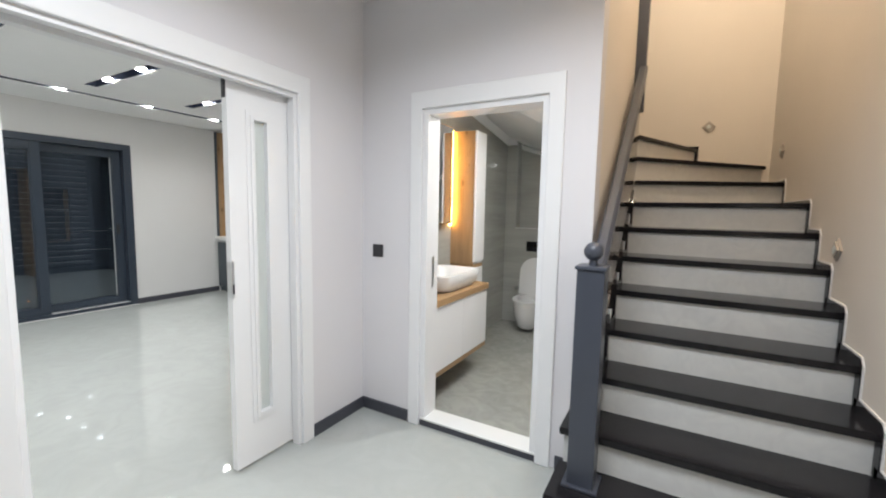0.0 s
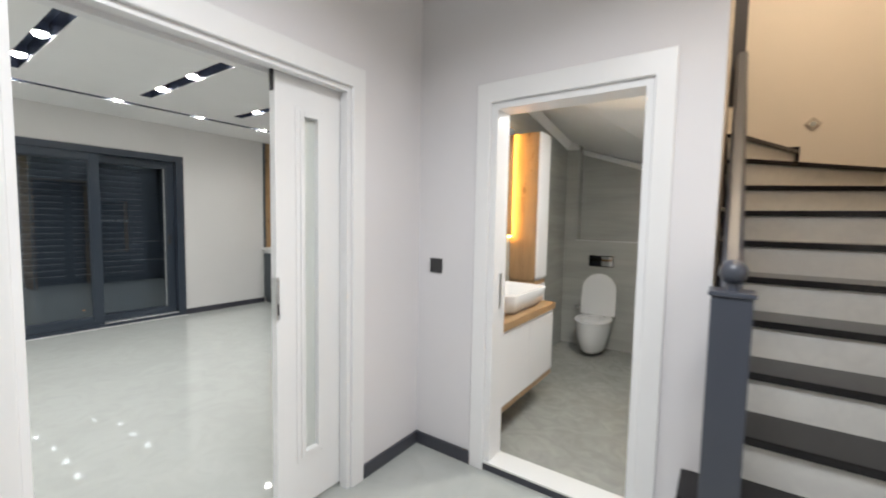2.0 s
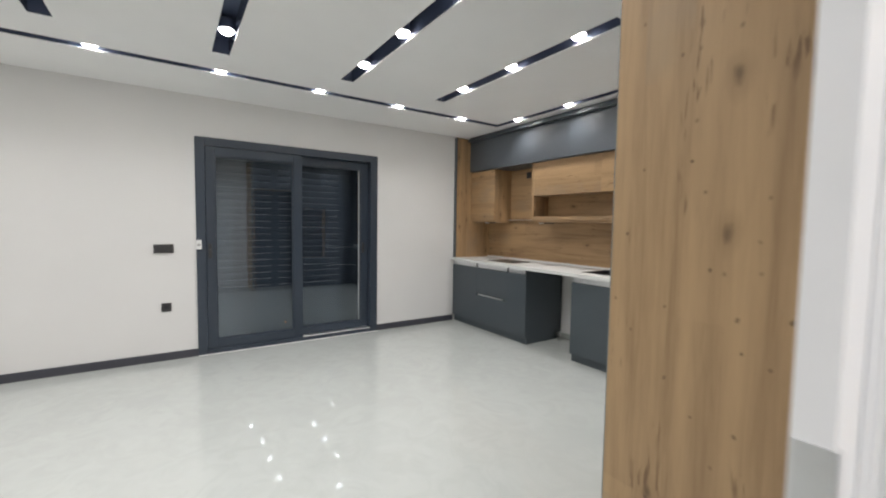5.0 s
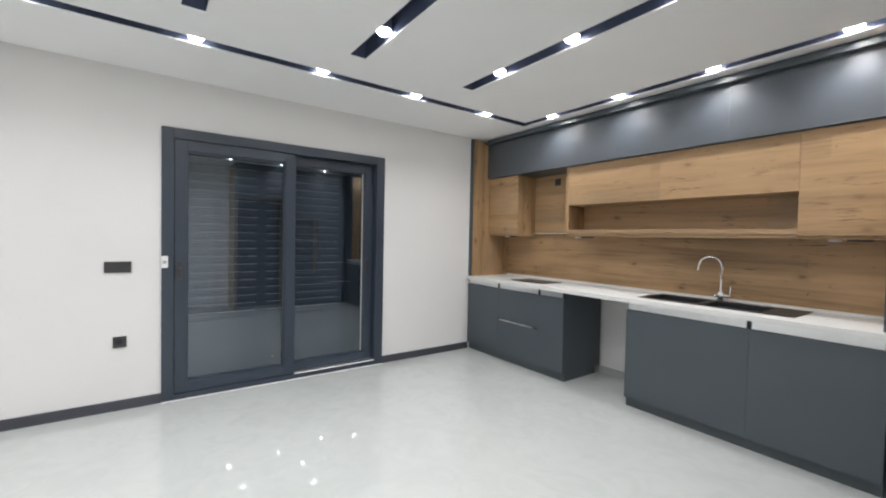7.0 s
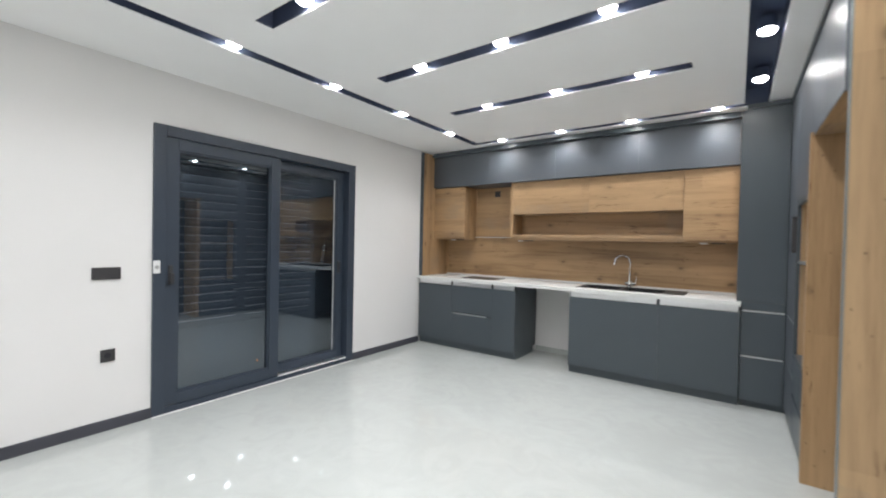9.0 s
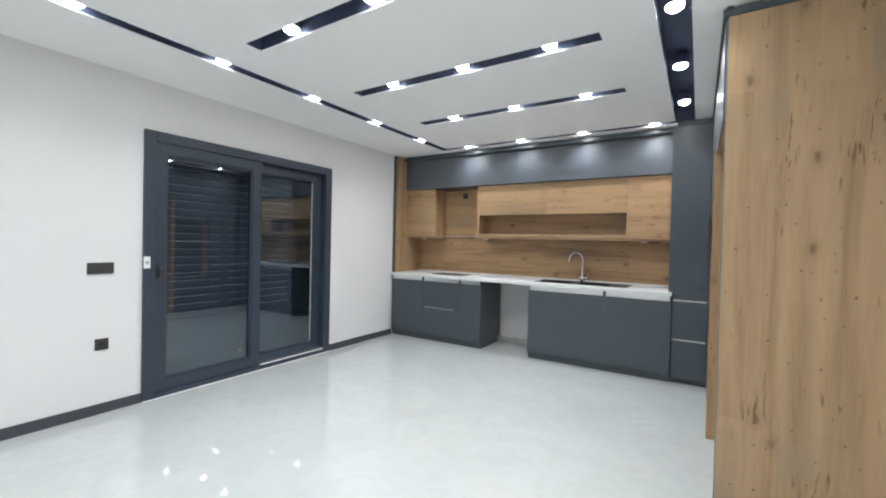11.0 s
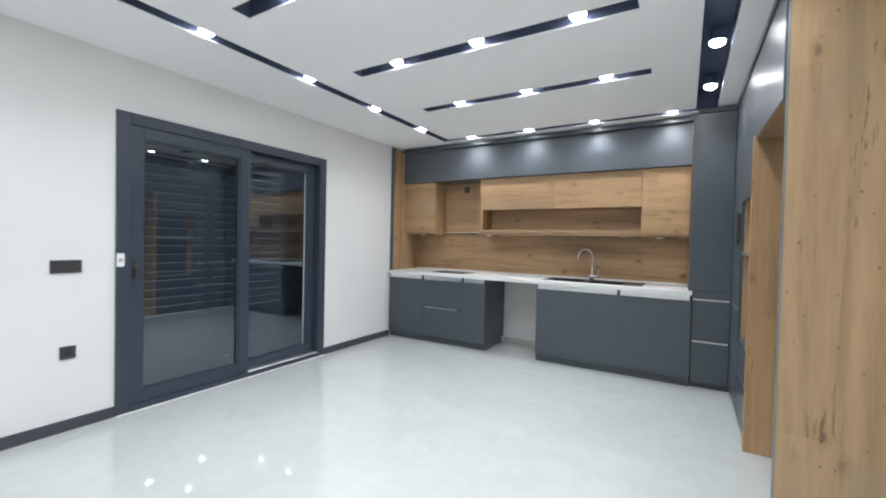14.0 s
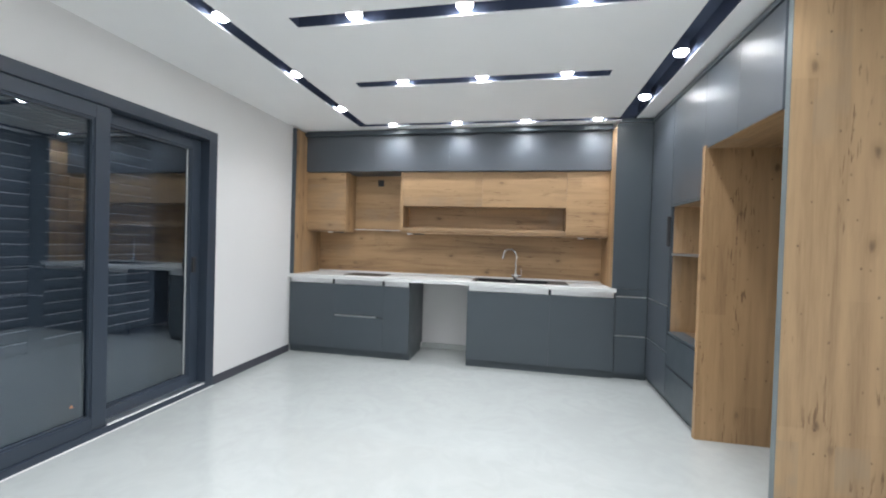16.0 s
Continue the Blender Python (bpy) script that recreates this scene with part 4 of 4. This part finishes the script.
under("grip_rail", boxes((RX + 0.006, N0 + 0.004, 0.326, RX + 0.018, N1 - 0.004, 0.344)), SHADOW, u)
side_front(u, N0, N1, NZ1 + 0.026, 2.595)

R0, R1, RZ = 2.004, 2.84, 2.05
u = thing("fridge_surround", (RX, 2.37, 0), "open oak-lined fridge niche under anthracite top cupboards", "kitchen cabinet", "tall units")
under("side_panel", boxes((RX - 0.012, R1, 0, RB, R1 + 0.044, RZ + 0.02)), OAK_V, u, "knotty oak upright panel")
under("inner_panel", boxes((RX + 0.03, R0 - 0.0, 0, RB, R0 + 0.02, RZ + 0.02)), OAK_V, u)
under("back_panel", boxes((RB - 0.195, R0 + 0.021, 0, RB - 0.18, R1 - 0.001, RZ)), FRONT, u, "dark back panel")
under("top_panel", boxes((RX + 0.004, R0 + 0.021, RZ, RB - 0.18, R1 - 0.001, RZ + 0.02)), OAK_D, u)
under("body", boxes((RX + 0.02, R0 + 0.001, RZ + 0.021, RB, N0 - 0.002, 2.63)), FRONT, u)
side_front(u, R0, 2.435, RZ + 0.002, 2.595)
side_front(u, 2.435, N0, RZ + 0.002, 2.595)
g = thing("end_panel", (-2.71, 1.966, 0), "large knotty oak end panel of the tall kitchen units", "panel")
under("panel", boxes((-2.700, 1.967, 0.0, RB, R0 - 0.001, 2.595)), OAK_SHEEN, g)
under("edge", boxes((-2.7045, 1.9672, 0.0, -2.7002, R0 - 0.001, 2.595)), EDGE_BAND, g, "grey front edge band")
tagged(part("cornice", boxes((RX - 0.012, 1.962, 2.598, RX + 0.1, FYK + 0.018, 2.632), (RX + 0.1, 1.962, 2.598, RB, 2.01, 2.632), (RX + 0.005, 1.97, 2.632, RX + 0.03, FYK + 0.018, CZ)), FRONT), "anthracite cornice strip over the tall units", "cornice")

# ---- stair ----
H, G, Y0 = 0.186, 0.27, 1.688


def rise(n):
    """The height of the top of tread n: the upper steps are a little steeper."""
    return n * H + max(0, n - 2) * 0.0065 + (0.015 if n >= 10 else 0.0)


def tread_outline(n):
    """The plan of tread n, nosing first, as points."""
    xl = -0.42 if n <= 2 else SLX + 0.05
    if n <= 8:
        y = Y0 + (n - 1) * G
        yn = y + G + 0.03
        if n == 8:
            return [(xl, y), (SRX - 0.001, y), (SRX - 0.001, 4.40), (xl, yn)]
        if n == 2:
            return [(xl, y + 0.0), (SRX - 0.001, y), (SRX - 0.001, yn), (SLX + 0.002, yn), (SLX + 0.002, TY0 - 0.002), (xl, TY0 - 0.002)]
        return [(xl, y), (SRX - 0.001, y), (SRX - 0.001, yn), (xl, yn)]
    if n == 9:
        return [(xl, 3.85), (SRX - 0.001, 4.36), (SRX - 0.001, FY - 0.001), (0.70, FY - 0.001), (xl, 3.94)]
    if n == 10:
        return [(xl, 3.90), (SRX - 0.03, FY - 0.001), (0.15, FY - 0.001), (xl, 3.98)]
    if n == 11:
        return [(xl, 3.95), (0.19, FY - 0.001), (-0.46, FY - 0.001), (-0.46, 4.0), (xl, 4.0)]
    return [(-0.44 - (n - 12) * 0.25, 3.92), (-0.44 - (n - 12) * 0.25, FY - 0.001), (-0.72 - (n - 12) * 0.25, FY - 0.001), (-0.72 - (n - 12) * 0.25, 3.92)]


stair = thing("staircase", (0.25, Y0, 0), "staircase with black granite treads, pale risers and a winding turn", "staircase")
for n in range(1, 16):
    pts = tread_outline(n)
    bm = bmesh.new()
    prism(bm, pts, 2, rise(n) - 0.036, rise(n))
    bmesh.ops.bevel(bm, geom=[e for e in bm.edges if abs(e.verts[0].co.z - e.verts[1].co.z) < 1e-5], offset=0.004, segments=2, affect="EDGES")
    under("tread", bm, GRANITE, stair, "polished black granite tread")
    (xa, ya), (xb, yb) = pts[0], pts[1]
    d = Vector((yb - ya, -(xb - xa), 0)).normalized() * -1
    a, b = Vector((xa, ya, 0)) + d * 0.025, Vector((xb, yb, 0)) + d * 0.025
    if n <= 2:
        a.x += 0.02
    bm = bmesh.new()
    q = [a, b, b + d * 0.02, a + d * 0.02]
    prism(bm, [(v.x, v.y) for v in q], 2, rise(n - 1) - (0.0 if n == 1 else 0.002), rise(n) - 0.036)
    under("riser", bm, RISER, stair, "pale marble riser")
under("side_closure", boxes((-0.40, Y0 + 0.04, 0.0, -0.38, TY0 - 0.003, H - 0.036), (-0.40, Y0 + G + 0.04, H, -0.38, TY0 - 0.003, 2 * H - 0.036)), RISER, stair)
for n in range(1, 10):
    # stepped wall skirting on both sides
    y = Y0 + (n - 1) * G
    yn = y + G
    if n == 8:
        yn = 4.36
    if n == 9:
        y, yn = 4.36, FY - 0.002
    c = max(0.055, rise(n) - n * H + 0.022)
    for x0, x1 in ((SRX - 0.012, SRX), (SLX, SLX + 0.072)):
        if x0 < 0 and (n < 3 or n > 8):
            continue
        bm = bmesh.new()
        prism(bm, [(y - 0.035, n * H - H * 0.95), (y + 0.02, n * H - H * 0.95), (y + 0.02, rise(n)), (yn, rise(n)), (yn, n * H + c), (y - 0.01, n * H + c), (y - 0.035, n * H + c - 0.03)], 0, x0, x1)
        under("wall_skirting", bm, GRANITE, stair, "stepped black skirting")
        if x0 > 0:
            w = 0.008
            bm = bmesh.new()
            prism(bm, [(y - 0.035 - w, n * H - H * 0.95 + c), (y - 0.034, n * H - H * 0.95 + c), (y - 0.034, n * H + c - 0.03), (y - 0.009, n * H + c - 0.001), (yn - 0.036, n * H + c - 0.001), (yn - 0.036, n * H + c + w), (y - 0.013, n * H + c + w), (y - 0.035 - w, n * H + c - 0.028)], 0, SRX - 0.007, SRX)
            under("sealant", bm, PLASTIC_WHITE, stair, "white bead of sealant along the skirting")
bm = boxes((SLX + 0.0, FY - 0.012, rise(10), 0.19, FY, rise(11) + 0.03))
under("wall_skirting", bm, GRANITE, stair)

rail = thing("stair_railing", (-0.28, 1.86, H), "dark blue-grey painted newel post with a ball finial and handrail", "stair railing")
NX, NYY = -0.288, 1.865
bm = bmesh.new()
box(bm, NX - 0.058, NYY - 0.058, H, NX + 0.058, NYY + 0.058, 1.19, 0.004)
box(bm, NX - 0.066, NYY - 0.066, 1.19, NX + 0.066, NYY + 0.066, 1.206, 0.004)
box(bm, NX - 0.078, NYY - 0.078, H, NX + 0.078, NYY + 0.078, H + 0.012, 0.003)
newel = under("newel_post", bm, IRON, rail)
bm = bmesh.new()
rod(bm, (NX, NYY, 1.205), (NX, NYY, 1.235), 0.020, 0.017)
bmesh.ops.create_uvsphere(bm, u_segments=24, v_segments=16, radius=0.042, matrix=Matrix.Translation((NX, NYY, 1.268)))
under("ball_finial", bm, IRON, newel, "round ball finial", True)
bm = bmesh.new()
a, b = (NX, NYY + 0.05, 1.08), (NX, 3.85, 1.08 + (3.85 - NYY - 0.05) * 0.80)
bm2 = []
for (x, y, z) in (a, b):
    bm2.append([(x - 0.03, y, z - 0.035), (x + 0.03, y, z - 0.035), (x + 0.034, y, z + 0.02), (x + 0.018, y, z + 0.045), (x - 0.018, y, z + 0.045), (x - 0.034, y, z + 0.02)])
loft(bm, bm2)
under("handrail", bm, IRON, rail)
under("newel_post", boxes((-0.37, 3.83, 2.30, -0.27, 3.93, 4.1), bevel=0.003), IRON, rail)


# smoked glass panel under the handrail, clipped to the stair
bm = bmesh.new()
gx, ya, yb = NX - 0.010, NYY + 0.075, 3.82
za, zb = 0.42, 0.42 + (yb - ya) * H / G
ra, rb = 1.045 + 0.02, 1.045 + (yb - NYY - 0.05) * 0.80
prism(bm, [(ya, za + 0.10), (yb, zb + 0.10), (yb, rb - 0.02), (ya, ra - 0.02)], 0, gx - 0.005, gx + 0.005)
g = under("glass_panel", bm, SMOKE, rail, "smoked glass balustrade panel")
g.visible_shadow = False
for n in range(3, 9):
    yy = Y0 + (n - 1) * G + 0.12
    zz = rise(n)
    under("clip", boxes((gx - 0.013, yy - 0.02, zz, gx + 0.013, yy + 0.02, zz + 0.10), bevel=0.003), CHROME, rail, "chrome glass clip")


def step_light(x, y, z, facing):
    t = thing("wall_light", (x, y, z), "small diamond-shaped bronze stair light on the cream wall, off", "wall light", "stair wall lights")
    bm = bmesh.new()
    for s0, d0, d1 in ((0.062, 0.0, 0.012), (0.046, 0.012, 0.02)):
        out = [(-s0, 0), (0, -s0), (s0, 0), (0, s0)]
        if facing == "-x":
            prism(bm, out, 0, -d1, -d0)
        else:
            prism(bm, [(p, q) for p, q in out], 1, -d1, -d0)
    plate = part("frame", bm, BRONZE, t)
    bm = bmesh.new()
    out = [(-0.026, 0), (0, -0.026), (0.026, 0), (0, 0.026)]
    prism(bm, out, 0 if facing == "-x" else 1, -0.024, -0.02)
    part("lens", bm, FROST, plate)


step_light(0.265, FY, 2.34, "-y")
step_light(SRX, 4.56, 2.00, "-x")
step_light(SRX, 2.95, 1.262, "-x")

# ---- toilet ----
VX, VY0, VY1 = -1.385, 2.35, 3.255
v = thing("vanity_unit", (PX1 + 0.03, VY0, 0.25), "wall-hung white vanity with an oak top and oak lower edge", "vanity unit")
under("body", boxes((PX1 + 0.031, VY0, 0.285, VX - 0.02, VY1, 0.758)), DOOR_WHITE, v)
for a, b in ((VY0, (VY0 + VY1) / 2), ((VY0 + VY1) / 2, VY1)):
    under("door", boxes((VX - 0.019, a + 0.0015, 0.285, VX, b - 0.0015, 0.758), bevel=0.0015), DOOR_WHITE, v)
under("top", boxes((PX1 + 0.031, VY0 - 0.02, 0.759, VX + 0.012, VY1 + 0.012, 0.808), bevel=0.002), OAK_D, v, "oak worktop")
under("lower_edge", boxes((PX1 + 0.031, VY0, 0.245, VX - 0.004, VY1, 0.284)), OAK_D, v, "oak lower edge")


def rounded(cx, cy, hx, hy, r, z, seg=6):
    out = []
    for sx, sy, a0 in ((1, 1, 0), (-1, 1, 90), (-1, -1, 180), (1, -1, 270)):
        for k in range(seg + 1):
            a = radians(a0 + 90 * k / seg)
            out.append((cx + sx * (hx - r) + r * math.cos(a), cy + sy * (hy - r) + r * math.sin(a), z))
    return out


basin = thing("wash_basin", (-1.60, 2.86, 0.808), "white ceramic countertop basin with rounded corners", "wash basin")
bm = bmesh.new()
c = (-1.60, 2.86)
loft(bm, [rounded(*c, 0.15, 0.24, 0.06, 0.809), rounded(*c, 0.185, 0.29, 0.07, 0.85), rounded(*c, 0.20, 0.31, 0.07, 0.940), rounded(*c, 0.198, 0.308, 0.07, 0.945), rounded(*c, 0.186, 0.296, 0.06, 0.945), rounded(*c, 0.18, 0.29, 0.06, 0.935), rounded(*c, 0.15, 0.25, 0.06, 0.85), rounded(*c, 0.05, 0.08, 0.04, 0.835)])
bowl = under("bowl", bm, CERAMIC, basin, smooth=True)
bm = bmesh.new()
rod(bm, (-1.60, 2.86, 0.835), (-1.60, 2.86, 0.842), 0.03, seg=20)
under("drain", bm, CHROME, bowl, "chrome drain")

cab = thing("tall_bathroom_cabinet", (PX1 + 0.03, 3.43, 0.90), "narrow tall white cabinet with oak sides, hung beside the basin", "cabinet")
under("side_panel", boxes((PX1 + 0.031, 3.42, 0.93, -1.615, 3.44, 2.165)), OAK_V, cab, "oak side panel")
under("body", boxes((PX1 + 0.031, 3.44, 0.93, -1.615, 3.64, 2.165)), DOOR_WHITE, cab)
under("door", boxes((-1.614, 3.425, 0.955, -1.595, 3.64, 2.165), bevel=0.0015), DOOR_WHITE, cab)
under("lower_trim", boxes((PX1 + 0.031, 3.43, 0.895, -1.61, 3.64, 0.929)), OAK_D, cab)
under("lower_body", boxes((PX1 + 0.031, 3.44, 0.66, -1.605, 3.64, 0.894), bevel=0.0015), DOOR_WHITE, cab)
mir = thing("mirror_cabinet", (PX1 + 0.03, 2.5, 1.32), "oak-edged mirror cabinet with a warm light strip beside it", "mirror")
under("body", boxes((PX1 + 0.031, 2.45, 1.31, PX1 + 0.10, 3.30, 2.18)), OAK_V, mir)
under("mirror_glass", boxes((PX1 + 0.10, 2.46, 1.32, PX1 + 0.105, 3.29, 2.17)), MIRROR, mir)
led = thing("led_strip", (PX1 + 0.03, 3.37, 1.3), "glowing warm yellow light strip beside the mirror", "light strip")
under("strip", boxes((PX1 + 0.031, 3.37, 1.29, PX1 + 0.045, 3.41, 2.18)), LED, led)


def toilet():
    x, yb, z0 = -1.42, 4.88, 0.035
    t = thing("wall_hung_toilet", (x, yb, z0), "white ceramic wall-hung toilet with its lid raised", "toilet")

    def oval(yc, rx, ry, z, flat=True):
        out = []
        for k in range(28):
            a = 2 * math.pi * k / 28
            yy = yc + ry * math.sin(a)
            out.append((x + rx * math.cos(a) * (1.0 if math.sin(a) < 0.3 else 1.02), min(yy, yb - 0.001), z))
        return out
    bm = bmesh.new()
    loft(bm, [oval(4.66, 0.10, 0.21, 0.075), oval(4.64, 0.125, 0.235, 0.11), oval(4.62, 0.155, 0.262, 0.23), oval(4.62, 0.178, 0.280, 0.385), oval(4.62, 0.18, 0.282, 0.40), oval(4.58, 0.125, 0.20, 0.40), oval(4.59, 0.11, 0.17, 0.33), oval(4.62, 0.05, 0.08, 0.20)])
    under("bowl", bm, CERAMIC, t, smooth=True)
    bm = bmesh.new()
    loft(bm, [oval(4.615, 0.183, 0.283, 0.403), oval(4.615, 0.183, 0.283, 0.415), oval(4.58, 0.12, 0.195, 0.420), oval(4.58, 0.12, 0.195, 0.403)], cap=False)
    under("seat", bm, PLASTIC_WHITE, t, smooth=True)
    out = []
    for k in range(25):
        a = math.pi * k / 24
        out.append((x + 0.18 * math.cos(a), 0.695 + 0.18 * math.sin(a)))
    out = [(x + 0.185, 0.425)] + out + [(x - 0.185, 0.425)]
    bm = bmesh.new()
    loft(bm, [[(px, 4.765 + (pz - 0.425) * 0.09, pz) for px, pz in out], [(px, 4.785 + (pz - 0.425) * 0.09, pz) for px, pz in out]])
    under("lid", bm, PLASTIC_WHITE, t, "raised white lid", True)
    bm = bmesh.new()
    rod(bm, (x - 0.23, 4.82, 0.48), (x - 0.16, 4.82, 0.48), 0.02)
    rod(bm, (x - 0.23, 4.8795, 0.48), (x - 0.23, 4.81, 0.48), 0.026)
    under("bidet_valve", bm, CHROME, t, "chrome bidet valve")


toilet()
fl = thing("flush_plate", (-1.43, 4.88, 1.0), "glossy black dual flush plate above the toilet", "flush plate")
plate = under("plate", boxes((-1.56, 4.868, 0.945, -1.30, 4.8798, 1.067), bevel=0.003), BLACK_GLASS, fl)
under("button", boxes((-1.55, 4.865, 0.955, -1.437, 4.8678, 1.057), bevel=0.001), BLACK_GLASS, plate)
under("button", boxes((-1.425, 4.865, 0.955, -1.31, 4.8678, 1.057), bevel=0.001), CHROME, plate, "polished button")
structure("trim_cistern", boxes((-1.71, 4.876, 1.226, -1.035, 4.8798, 1.234)), SILVER, "steel edge trim of the cistern box", "trim")
wall_plate("wall_socket", -0.735, 5.03, 0.475, "-y", 1, "anthracite wall socket on the grey tiles", True)
bm = bmesh.new()
prism(bm, [(4.82, 2.27), (4.8795, 2.25), (4.8795, 2.33), (4.82, 2.34)], 0, PX1 + 0.031, -1.72)
loft(bm, [[(PX1 + 0.031, TY1, 2.61), (PX1 + 0.10, TY1, 2.66), (PX1 + 0.031, TY1, 2.69)], [(PX1 + 0.031, 4.88, 2.25), (PX1 + 0.10, 4.88, 2.31), (PX1 + 0.031, 4.88, 2.34)]])
loft(bm, [[(-1.71, 5.03, 2.21), (-1.71, 4.97, 2.26), (-1.71, 5.03, 2.28)], [(SLX - 0.16, 5.03, 1.81), (SLX - 0.16, 4.97, 1.86), (SLX - 0.16, 5.03, 1.88)]])
structure("trim_cornice", bm, CEILING, "white plaster cornice under the soffit", "trim")
